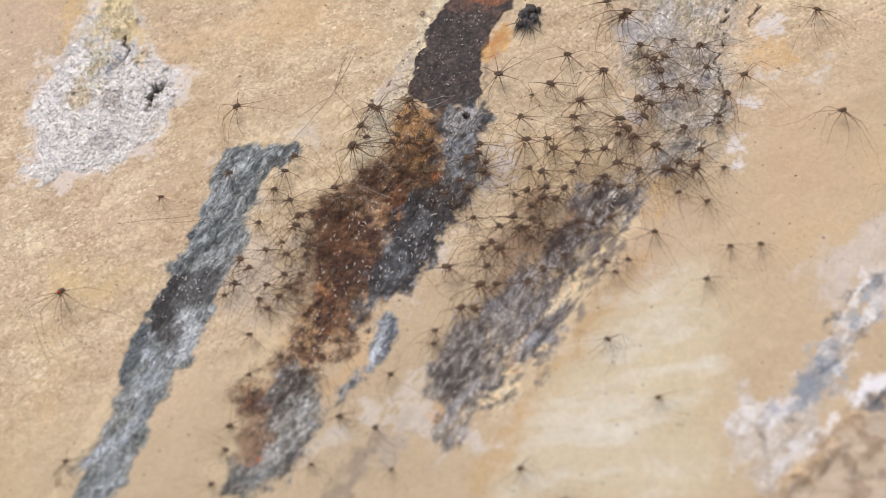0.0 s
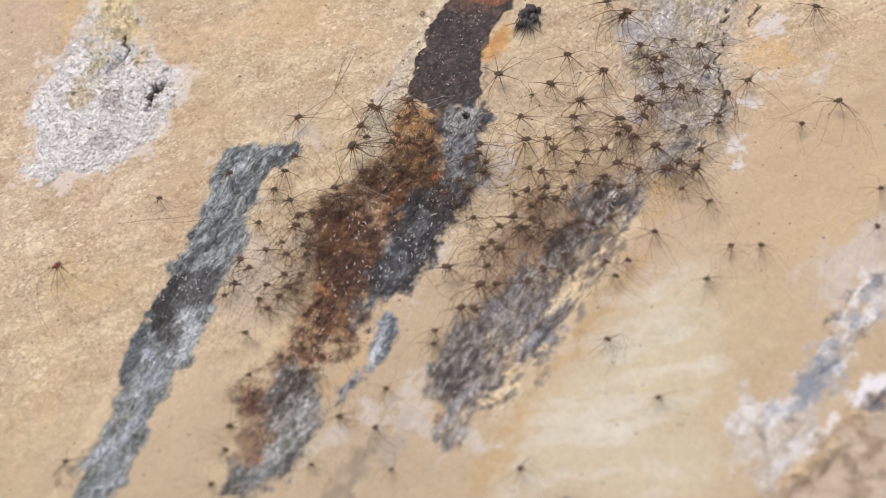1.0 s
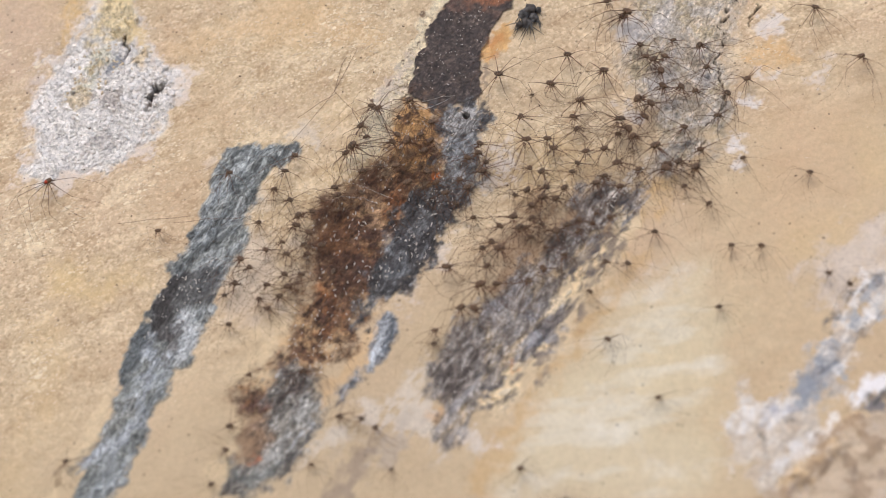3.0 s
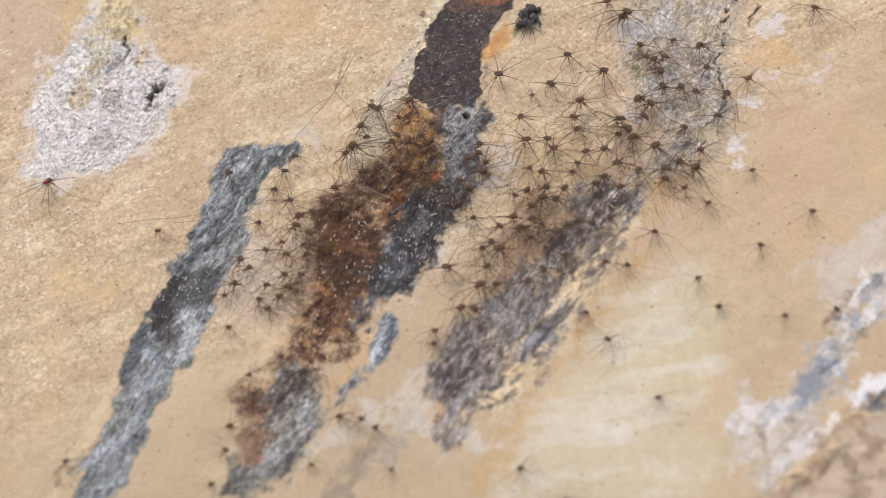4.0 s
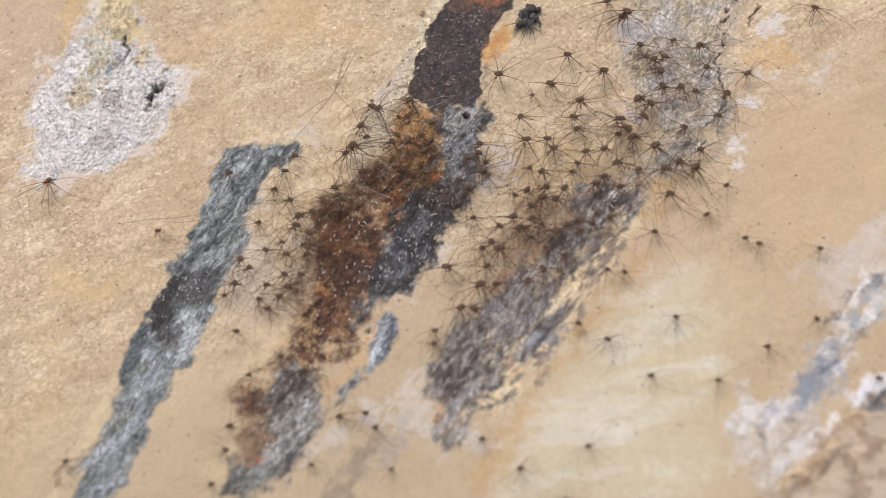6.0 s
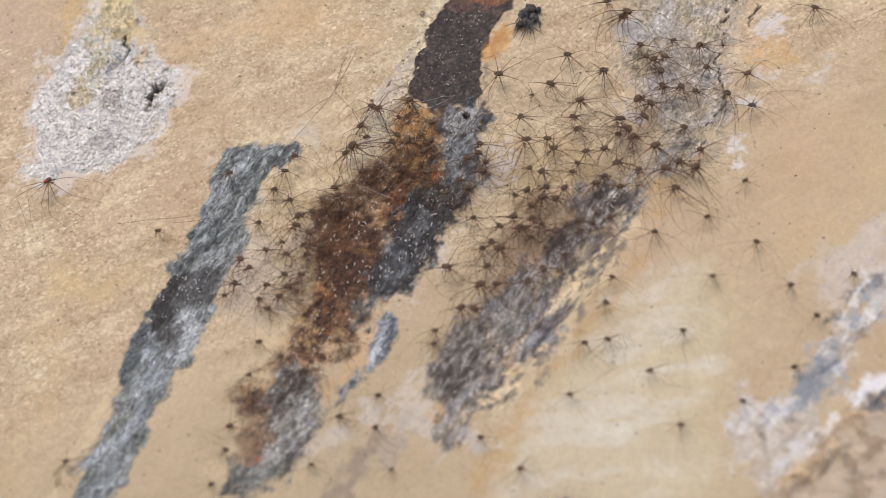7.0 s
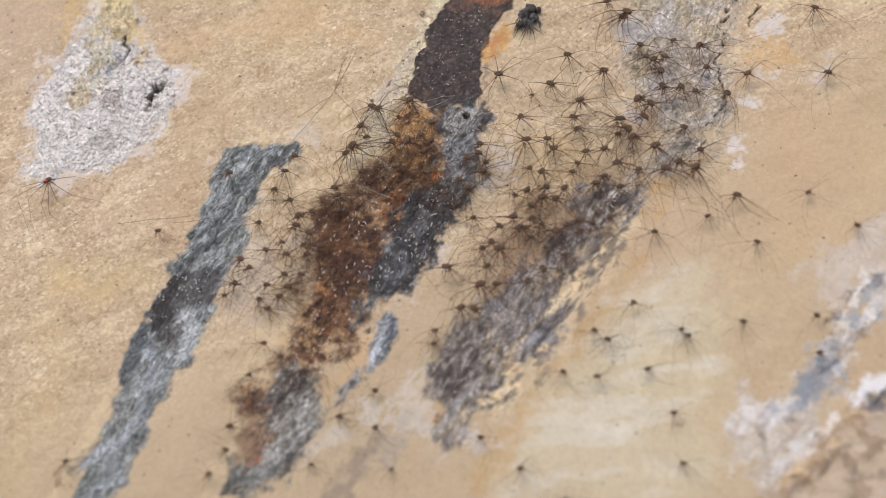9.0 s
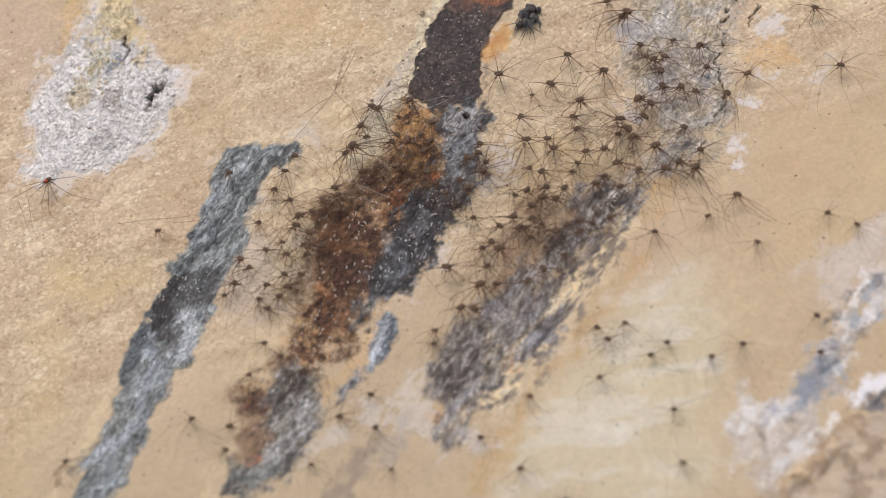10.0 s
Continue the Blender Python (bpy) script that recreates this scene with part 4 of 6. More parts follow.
def stone_material(name):
    n = Nodes(name)
    co = n.add("ShaderNodeTexCoord").outputs["Object"]
    stain = n.add("ShaderNodeAttribute")
    stain.attribute_name = "pigment"
    coat = n.add("ShaderNodeAttribute")
    coat.attribute_name = "coat"
    split = n.add("ShaderNodeSeparateColor", Color=coat.outputs["Color"])
    grit, gloss = split.outputs["Red"], split.outputs["Green"]
    # sand grain at half a millimetre, mottling at three
    sand = n.add("ShaderNodeTexNoise", Vector=co, Scale=1500.0, Detail=3.0, Roughness=0.6).outputs["Fac"]
    mottle = n.add("ShaderNodeTexNoise", Vector=co, Scale=320.0, Detail=5.0, Roughness=0.65).outputs["Fac"]

    def drawn(angle, along):
        """Coordinates stretched along a direction in the rock's plane."""
        spun = n.add("ShaderNodeMapping", Vector=co, Rotation=(0, 0, radians(-angle))).outputs["Vector"]
        return n.add("ShaderNodeMapping", Vector=spun, Scale=(along, 1.0, 1.0)).outputs["Vector"]

    wobble = n.add("ShaderNodeTexNoise", Vector=co, Scale=130.0, Detail=3.0).outputs["Color"]
    turn = n.mix(0.004, drawn(30, 0.62), wobble)
    lumpy = coat.outputs["Alpha"]

    def chips(scale, few):
        cell = n.add("ShaderNodeTexVoronoi", Vector=turn, Scale=scale, Randomness=1.0)
        pick = n.ramp(n.add("ShaderNodeSeparateColor", Color=cell.outputs["Color"]).outputs["Red"], few, few + 0.08)
        return n.math("MULTIPLY", pick, n.ramp(n.math("ADD", cell.outputs["Distance"], n.math("MULTIPLY", mottle, 0.5)), 0.58, 0.44))

    patchy = n.ramp(n.add("ShaderNodeTexNoise", Vector=co, Scale=60.0, Detail=4.0, Roughness=0.6).outputs["Fac"], 0.40, 0.58)
    sliver = n.add("ShaderNodeTexNoise", Vector=turn, Scale=330.0, Detail=3.0, Roughness=0.6).outputs["Fac"]
    chipped = n.math("MAXIMUM", n.math("MAXIMUM", chips(210.0, 0.60), chips(430.0, 0.55)), n.ramp(sliver, 0.61, 0.66))
    flakes = n.math("MINIMUM", n.math("MULTIPLY", n.math("MULTIPLY", chipped, patchy), n.math("MULTIPLY", grit, 2.8)), 1.0)
    # crumbly crust: lumps, with crevice shade and grime painted as dark seams between them
    lump = n.add("ShaderNodeTexVoronoi", Vector=n.mix(0.012, co, n.add("ShaderNodeTexNoise", Vector=co, Scale=220.0, Detail=3.0).outputs["Color"]), Scale=340.0)
    lump.feature = "DISTANCE_TO_EDGE"
    rift = n.add("ShaderNodeTexNoise", Vector=co, Scale=260.0, Detail=6.0, Roughness=0.72).outputs["Fac"]
    seam = n.math("MULTIPLY", n.ramp(n.math("ABSOLUTE", n.math("SUBTRACT", rift, 0.47)), 0.022, 0.004), lumpy)
    lump_height = n.math("MULTIPLY", n.math("ADD", n.ramp(lump.outputs["Distance"], 0.0, 0.35), n.math("MULTIPLY", rift, 2.2)), lumpy)
    pits = n.add("ShaderNodeTexVoronoi", Vector=co, Scale=190.0, Randomness=1.0)
    pit_pick = n.ramp(n.add("ShaderNodeSeparateColor", Color=pits.outputs["Color"]).outputs["Green"], 0.86, 0.9)
    pit = n.math("MULTIPLY", n.math("MULTIPLY", pit_pick, n.ramp(pits.outputs["Distance"], 0.20, 0.10)), 0.55)
    blot = n.add("ShaderNodeTexNoise", Vector=co, Scale=110.0, Detail=6.0, Roughness=0.7).outputs["Fac"]
    def sway(value, low, high, plain, crusty):
        """Noise about zero, stronger on lumpy crusts than on bare stone."""
        return n.math("MULTIPLY", n.math("SUBTRACT", n.ramp(value, low, high), 0.5), n.math("ADD", plain, n.math("MULTIPLY", lumpy, crusty)))

    shade = n.math("ADD", n.math("ADD", sway(blot, 0.3, 0.7, 0.10, 0.24), sway(mottle, 0.32, 0.68, 0.13, 0.44)), n.math("ADD", sway(sand, 0.3, 0.7, 0.20, 0.16), 1.0))
    tint = n.add("ShaderNodeCombineColor", Red=shade, Green=shade, Blue=shade)
    base = n.mix(1.0, stain.outputs["Color"], tint.outputs["Color"], "MULTIPLY")
    # fine streaks drawn out down the seeps
    thread = n.add("ShaderNodeTexNoise", Vector=n.mix(0.010, drawn(64, 0.42), wobble), Scale=300.0, Detail=5.0, Roughness=0.66).outputs["Fac"]
    lines = n.math("ADD", n.math("MULTIPLY", n.ramp(thread, 0.34, 0.66), 0.86), 0.55)
    hair = n.add("ShaderNodeTexNoise", Vector=n.mix(0.006, drawn(66, 0.28), wobble), Scale=760.0, Detail=3.0, Roughness=0.6).outputs["Fac"]
    lines = n.math("MULTIPLY", lines, n.math("ADD", n.math("MULTIPLY", n.ramp(hair, 0.38, 0.62), 0.84), 0.58))
    line_tint = n.add("ShaderNodeCombineColor", Red=lines, Green=lines, Blue=lines).outputs["Color"]
    base = n.mix(split.outputs["Blue"], base, n.mix(1.0, base, line_tint, "MULTIPLY"))
    base = n.mix(n.math("MULTIPLY", flakes, 0.9), base, (0.86, 0.74, 0.54, 1))
    # seam colour carries the shade between lumps as well as grime
    base = n.mix(n.math("MULTIPLY", seam, 0.45), base, (0.10, 0.085, 0.07, 1))
    base = n.mix(pit, base, (0.09, 0.065, 0.045, 1))
    n.plug(n.bsdf, "Base Color", base)
    n.plug(n.bsdf, "Roughness", n.math("SUBTRACT", 0.86, n.math("MULTIPLY", gloss, 0.30)))
    n.plug(n.bsdf, "Specular IOR Level", 0.35)
    height = n.math("ADD", n.math("MULTIPLY", sand, 0.35), n.math("ADD", n.math("MULTIPLY", mottle, 0.9), n.math("ADD", n.math("MULTIPLY", lump_height, 0.8), n.math("SUBTRACT", n.math("MULTIPLY", flakes, 0.6), n.math("ADD", pit, seam)))))
    bump = n.add("ShaderNodeBump", Height=height, Strength=0.8, Distance=0.0006)
    n.plug(n.bsdf, "Normal", bump.outputs["Normal"])
    return n.mat


def chitin_material(name, dark, light, scale, rough=0.5, bands=0.0):
    n = Nodes(name)
    co = n.add("ShaderNodeTexCoord").outputs["Object"]
    noise_node = n.add("ShaderNodeTexNoise", Vector=co, Scale=scale, Detail=4.0, Roughness=0.6).outputs["Fac"]
    pick = n.add("ShaderNodeObjectInfo").outputs["Random"]
    base = n.mix(n.ramp(noise_node, 0.38, 0.68), (*dark, 1), (*light, 1))
    if bands:
        stripe = n.add("ShaderNodeTexWave", Vector=co, Scale=bands, Distortion=3.0, Detail=2.0).outputs["Fac"]
        base = n.mix(n.math("MULTIPLY", n.ramp(stripe, 0.72, 0.95), 0.5), base, (0.33, 0.24, 0.15, 1))
    base = n.mix(n.math("MULTIPLY", pick, 0.5), base, (light[0] * 0.6, light[1] * 0.5, light[2] * 0.42, 1))
    n.plug(n.bsdf, "Base Color", base)
    n.plug(n.bsdf, "Roughness", rough)
    bump = n.add("ShaderNodeBump", Height=noise_node, Strength=0.5, Distance=0.0003)
    n.plug(n.bsdf, "Normal", bump.outputs["Normal"])
    return n.mat


STONE = stone_material("weathered_sandstone")
BODY = chitin_material("brown_mottled_chitin", (0.018, 0.011, 0.007), (0.25, 0.155, 0.09), 1100.0, 0.75, 0.0)
LEG = chitin_material("dark_leg_chitin", (0.075, 0.034, 0.016), (0.19, 0.09, 0.042), 260.0, 0.6)
MITE_RED = chitin_material("scarlet_velvet", (0.42, 0.035, 0.015), (0.6, 0.08, 0.03), 900.0, 0.7)
CHIP = chitin_material("cream_stone_chip", (0.66, 0.54, 0.38), (0.90, 0.79, 0.61), 420.0, 0.85)
FLAKE = chitin_material("pale_husk", (0.55, 0.50, 0.44), (0.82, 0.78, 0.72), 800.0, 0.7)
SILK = chitin_material("grey_silk", (0.40, 0.38, 0.36), (0.6, 0.58, 0.55), 500.0, 0.6)


# ---------------------------------------------------------------- meshes
def sheet(name, x, y, z, keep=None):
    """A grid mesh in the rock's space, in metres, with its pigment; x, y: 2D arrays in millimetres."""
    rows, cols = x.shape
    index = np.arange(rows * cols).reshape(rows, cols)
    quads = np.stack([index[:-1, :-1], index[:-1, 1:], index[1:, 1:], index[1:, :-1]], -1).reshape(-1, 4)
    points = np.stack([x, y, z], -1).reshape(-1, 3) * 0.001
    if keep is not None:
        quads = quads[keep.reshape(-1)[quads].any(axis=1)]
    used = np.unique(quads)
    renum = np.zeros(rows * cols, dtype=np.int64)
    renum[used] = np.arange(len(used))
    quads, points = renum[quads], points[used]
    me = bpy.data.meshes.new(name)
    me.vertices.add(len(points))
    me.vertices.foreach_set("co", points.astype(np.float32).ravel())
    me.loops.add(quads.size)
    me.loops.foreach_set("vertex_index", quads.astype(np.int32).ravel())
    me.polygons.add(len(quads))
    me.polygons.foreach_set("loop_start", np.arange(0, quads.size, 4, dtype=np.int32))
    me.polygons.foreach_set("use_smooth", np.ones(len(quads), dtype=bool))
    me.update(calc_edges=True)
    return me, used


def dress(me, used, col, grit, gloss, streaky, lumpy):
    a = me.attributes.new("pigment", "FLOAT_COLOR", "POINT")
    a.data.foreach_set("color", np.concatenate([col.reshape(-1, 3)[used], np.ones((len(used), 1))], 1).astype(np.float32).ravel())
    b = me.attributes.new("coat", "FLOAT_COLOR", "POINT")
    coat = np.stack([grit.ravel()[used], gloss.ravel()[used], streaky.ravel()[used], lumpy.ravel()[used]], 1)
    b.data.foreach_set("color", coat.astype(np.float32).ravel())
    me.materials.append(STONE)


def spread(low, high, pitch, below, above, steps=26):
    """Even stations from low to high, then ever wider ones out to the ends."""
    mid = np.arange(low, high + pitch, pitch)
    grow = np.geomspace(pitch, 1000, steps).cumsum()
    grow = grow / grow[-1]
    return np.concatenate([low - grow[::-1] * below, mid, mid[-1] + grow * above])


GX, GY = np.meshgrid(spread(-336, 292, 0.62, 2600, 2600), spread(-186, 214, 0.62, 2400, 1900))
MASKS = all_masks(GX, GY)
PIGMENT, GRIT, GLOSS, STREAKY, LUMPY = pigment(GX, GY, MASKS)
HEIGHT = relief(GX, GY) + fine_relief(GX, GY, MASKS)

me, used = sheet("rock_face", GX, GY, HEIGHT)
dress(me, used, PIGMENT, GRIT, GLOSS, STREAKY, LUMPY)
rock = tagged(new("rock_face", me), "weathered tan sandstone face streaked by mineral seeps", "rock", kind="structure")
rock.matrix_world = ROCK


def crust(name, mask, thick, label):
    """A thin crust that rises out of the rock where its mask is strong."""
    lift = (mask - 0.5) * 2 * thick
    me, used = sheet(name, GX, GY, HEIGHT + np.where(mask > 0.5, lift, lift * 3), keep=mask > 0.4)
    dress(me, used, PIGMENT, GRIT, GLOSS, STREAKY, LUMPY)
    ob = new(name, me)
    ob.parent = rock
    return tagged(ob, label)


CRUST_OF_WHITE = crust("white_crust", MASKS["white"], 0.2, "lumpy chalk-white mineral crust")
crust("grey_streak", MASKS["left"], 0.3, "blue-grey mineral streak with blackened patches")
crust("dark_seep", MASKS["seep"], 0.5, "charcoal-black seep dotted with pale specks")
crust("rust_mat", MASKS["brown"], 0.3, "rust-brown matted stain")
crust("grey_streak", MASKS["mid"], 0.25, "grey and black mineral streak")
crust("grey_streak", MASKS["lens"], 0.3, "small slate-grey mineral lens")
crust("grey_streak", MASKS["foot"], 0.25, "grey and brown streak end")
crust("grey_streak", MASKS["right"], 0.25, "purplish-grey mineral streak")
crust("white_crust", MASKS["edge"], 0.35, "white crust with a bluish-grey core")


def rock_body():
    """The mass behind the face: its sides run back from the face's rim to a rough back."""
    cut = [(GX[0, :-1], GY[0, :-1], HEIGHT[0, :-1]), (GX[:-1, -1], GY[:-1, -1], HEIGHT[:-1, -1]),
           (GX[-1, :0:-1], GY[-1, :0:-1], HEIGHT[-1, :0:-1]), (GX[:0:-1, 0], GY[:0:-1, 0], HEIGHT[:0:-1, 0])]
    x, y, z = (np.concatenate([c[i] for c in cut]) for i in range(3))
    rings = [(1.0, 0.0), (1.03, -160.0), (1.05, -420.0), (0.9, -760.0)]
    verts, count = [], len(x)
    for scale, back in rings:
        rough = fbm(x + back, y - back, 260, 3, 131) * 45 * (back < 0)
        verts.append(np.stack([x * scale + rough, y * scale + rough * 0.6, z + back + rough], 1))
    faces = [(r * count + i, (r + 1) * count + i, (r + 1) * count + (i + 1) % count, r * count + (i + 1) % count) for r in range(len(rings) - 1) for i in range(count)]
    verts.append(np.array([[0.0, 0.0, -820.0]]))
    faces += [(3 * count + i, 4 * count, 3 * count + (i + 1) % count) for i in range(count)]
    me = bpy.data.meshes.new("rock_body")
    me.from_pydata((np.concatenate(verts) * 0.001).tolist(), [], faces)
    flat = np.concatenate(verts)
    spare = np.zeros(len(flat))
    tone = np.tile(TAN, (len(flat), 1)) * (1 + 0.15 * fbm(flat[:, 0], flat[:, 1], 90, 3, 132))[:, None]
    dress(me, np.arange(len(flat)), tone, spare + 0.3, spare, spare, spare)
    ob = new("rock_body", me)
    ob.parent = rock


rock_body()


def ground_sheet():
    """Dry sandy ground at the rock's foot, out to the horizon."""
    steps = np.concatenate([-np.geomspace(900, 3, 24), np.linspace(-2.5, 2.5, 21), np.geomspace(3, 900, 24)])
    gx, gy = np.meshgrid(steps, steps)
    gz = 120 + fbm(gx * 1000, gy * 1000, 1500, 3, 133) * 25
    me, used = sheet("ground", gx * 1000, gy * 1000, gz)
    me.materials.append(SOIL)
    return tagged(new("ground", me), "dry sandy ground at the foot of the rock", "ground", kind="structure")


SOIL = chitin_material("sandy_soil", (0.20, 0.15, 0.10), (0.34, 0.26, 0.18), 9.0, 0.9)
ground_sheet()


def ground_at(x, y):
    """Height of the rock, in millimetres, and its slope over a few centimetres, at one place."""
    px, py = np.array([x, x + 14, x - 14, x, x]), np.array([y, y, y, y + 14, y - 14])
    h = relief(px, py)
    return float(h[0]), float(h[1] - h[2]) / 28, float(h[3] - h[4]) / 28


def seat(x, y, turn=0.0, size=1.0, lift=0.0):
    """A pose on the rock at (x, y) millimetres, turned about the rock's normal."""
    h, gx, gy = ground_at(x, y)
    up = Vector((-gx, -gy, 1)).normalized()
    tilt = Vector((0, 0, 1)).rotation_difference(up).to_matrix().to_4x4()
    return ROCK @ Matrix.Translation((x * 0.001, y * 0.001, (h + lift) * 0.001)) @ tilt @ pose(0, 0, 0, 0, 0, turn) @ Matrix.Scale(size, 4)


# ---------------------------------------------------------------- harvestmen
def part(name, bm, material, parent, label=""):
    me = bpy.data.meshes.new(name)
    bm.to_mesh(me)
    bm.free()
    for p in me.polygons:
        p.use_smooth = True
    me.materials.append(material)
    ob = new(name, me)
    ob.parent = parent
    return tagged(ob, label) if label else ob


def tube(bm, points, radii, sides=5):
    rings = []
    for i, p in enumerate(points):
        a, b = points[max(i - 1, 0)], points[min(i + 1, len(points) - 1)]
        way = (b - a).normalized()
        side = way.orthogonal().normalized()
        other = way.cross(side)
        rings.append([bm.verts.new(p + (side * math.cos(2 * math.pi * k / sides) + other * math.sin(2 * math.pi * k / sides)) * radii[i]) for k in range(sides)])
    for r, s in zip(rings, rings[1:]):
        for k in range(sides):
            bm.faces.new((r[k], r[(k + 1) % sides], s[(k + 1) % sides], s[k]))
    bm.faces.new(list(reversed(rings[0])))
    bm.faces.new(rings[-1])


def rounded(points, radii):
    """The same line with its corners cut once."""
    made, sizes = [points[0]], [radii[0]]
    for a, b, ra, rb in zip(points, points[1:], radii, radii[1:]):
        made += [a.lerp(b, 0.25), a.lerp(b, 0.75)]
        sizes += [ra * 0.75 + rb * 0.25, ra * 0.25 + rb * 0.75]
    return made + [points[-1]], sizes + [radii[-1]]


MM = 0.001
STAND = 9.0


def leg_mesh(rng, angle, length, thick=1.0, sweep=0.0):
    """One leg, its root at the hip: up to the knee, down the shin, along the thin foot. Angle in degrees in the rock's plane."""
    def way(deg):
        return Vector((math.cos(radians(deg)), math.sin(radians(deg)), 0))

    drop = -STAND + 0.2
    low = (270 - angle + 180) % 360 - 180
    shank = angle + low * rng.uniform(0.1, 0.6) + sweep + rng.uniform(-22, 22)
    trail = shank + low * rng.uniform(0.0, 0.4) + sweep * 0.7 + rng.uniform(-36, 36)
    out, side = way(shank), way(shank + 90)
    hip = Vector((0, 0, 0))
    knee = way(angle) * length * rng.uniform(0.24, 0.36) + Vector((0, 0, rng.uniform(-3.5, 2.5)))
    shin = knee + out * length * rng.uniform(0.26, 0.38)
    shin.z = drop * rng.uniform(0.3, 0.75)
    f1 = shin + (out + way(trail)) * length * 0.09
    f1.z = drop * 0.9
    f2 = f1 + way(trail) * length * rng.uniform(0.16, 0.36)
    f2.z = drop
    curl = rng.uniform(-1.4, 1.4)
    pts = [hip, hip + way(angle) * 1.5 + Vector((0, 0, 0.3)), hip.lerp(knee, 0.5) + Vector((0, 0, 0.5)), knee, knee.lerp(shin, 0.12), knee.lerp(shin, 0.6) + side * curl * 0.3, shin, f1, f1.lerp(f2, 0.5) + side * curl, f2]
    rad = [0.44, 0.25, 0.145, 0.165, 0.095, 0.08, 0.09, 0.055, 0.045, 0.035]
    bm = bmesh.new()
    pts, rad = rounded(pts, rad)
    tube(bm, [p * MM for p in pts], [r * MM * thick for r in rad], 5)
    return bm


def body_mesh(rng):
    """A squat, lumpy body, broad behind and narrowing to the head, with the leg roots bulging out beneath its rim."""
    bm = bmesh.new()
    bmesh.ops.create_uvsphere(bm, u_segments=18, v_segments=12, radius=1.0)
    shift = Vector((rng.random() * 9, rng.random() * 9, 0))
    for v in bm.verts:
        x, y, z = v.co
        round_about = math.atan2(y, x)
        rim = 1 + 0.10 * math.cos(round_about * 8) * max(0.0, 0.75 - abs(z + 0.35))
        ridge = 1 + 0.06 * math.sin(y * 12) * (z > 0)
        lump = 1 + 0.22 * noise.noise(Vector((x, y, z)) * 2.1 + shift)
        v.co = Vector((x * 3.1 * (1 - 0.22 * y) * rim * lump, (y * 2.5 + 0.2) * rim * lump, z * (1.45 if z > 0 else 1.1) * ridge * lump)) * 0.86 * MM
    return bm


def harvestman(seed, fan, spans=(25, 45), thick=1.0, mite=False):
    """A long-legged harvestman: an Empty at its base, its body standing clear of the stone, eight legs.
    fan: directions of the eight legs in degrees (270 points down the slope)."""
    rng = random.Random(seed)
    root = new("harvestman")
    root.empty_display_size = 0.01
    body = part("body", body_mesh(rng), BODY, root)
    body.matrix_basis = pose(0, 0, STAND * MM, rng.uniform(8, 24), 0, 180 + rng.uniform(-50, 50))
    bm = bmesh.new()
    bmesh.ops.create_icosphere(bm, subdivisions=1, radius=0.6 * MM)
    eye = part("eye_mound", bm, LEG, body)
    eye.matrix_basis = pose(0, 2.1 * MM, 1.9 * MM)
    for sx in (-1, 1):
        bm = bmesh.new()
        tube(bm, [Vector(p) * MM for p in ((0, 0, 0), (sx * 0.5, 1.6, 0.4), (sx * 0.9, 2.6, -0.6), (sx * 0.7, 3.2, -1.8))], [0.3 * MM, 0.26 * MM, 0.2 * MM, 0.12 * MM], 4)
        palp = part("palp", bm, LEG, body)
        palp.matrix_basis = pose(sx * 0.8 * MM, 3.0 * MM, -0.4 * MM)
    if mite:
        bm = bmesh.new()
        bmesh.ops.create_icosphere(bm, subdivisions=2, radius=1.1 * MM)
        m = part("mite", bm, MITE_RED, body, "scarlet mite clinging to the body")
        m.matrix_basis = pose(1.8 * MM, 1.0 * MM, 1.2 * MM)
    sweep = rng.gauss(12, 26)
    for i, angle in enumerate(fan):
        a = angle
        leg = part("leg", leg_mesh(rng, a, rng.uniform(*spans) * (1.3 if i in (1, 6) else 1.0), thick, sweep), LEG, root)
        hx, hy = math.cos(radians(a)) * 2.0, math.sin(radians(a)) * 2.3
        leg.matrix_basis = pose(hx * MM, hy * MM, (STAND - 0.6) * MM)
    return tagged(root, "brown long-legged harvestman resting on the stone", "harvestman", "harvestmen on the rock face")


def fan(r):
    """Eight leg directions, mostly down the slope, often more to one side, some close together."""
    lean, made = r.gauss(12, 24), []
    for side in (-1, 1):
        spread_out = r.uniform(0.7, 1.0) if r.random() < 0.65 else r.uniform(1.2, 1.55)
        bundle = r.random() < 0.5
        for k, base in enumerate((104, 60, 32, 11)):
            if bundle and k == 2:
                base = 52
            made.append(270 + lean + side * base * spread_out + r.uniform(-22, 22))
    return sorted(made)


SHAPES = random.Random(41)
FANS = [fan(SHAPES) for k in range(22)]
PATTERNS = [harvestman(300 + i, f) for i, f in enumerate(FANS)]
USED = set()
PLACED = []


def settle(places, label, group, rng, low=0.85, high=1.15):
    """Harvestmen at the (x, y) given, in millimetres."""
    for row in places:
        PLACED.append(row)
        k = rng.randrange(len(PATTERNS))
        m = seat(row[0], row[1], rng.uniform(-45, 45), row[2] if len(row) > 2 else rng.uniform(low, high))
        if k in USED:
            ob = copy_thing(PATTERNS[k], m)
        else:
            ob = PATTERNS[k]
            ob.matrix_basis = m
            USED.add(k)
        tagged(ob, label, "harvestman", group)


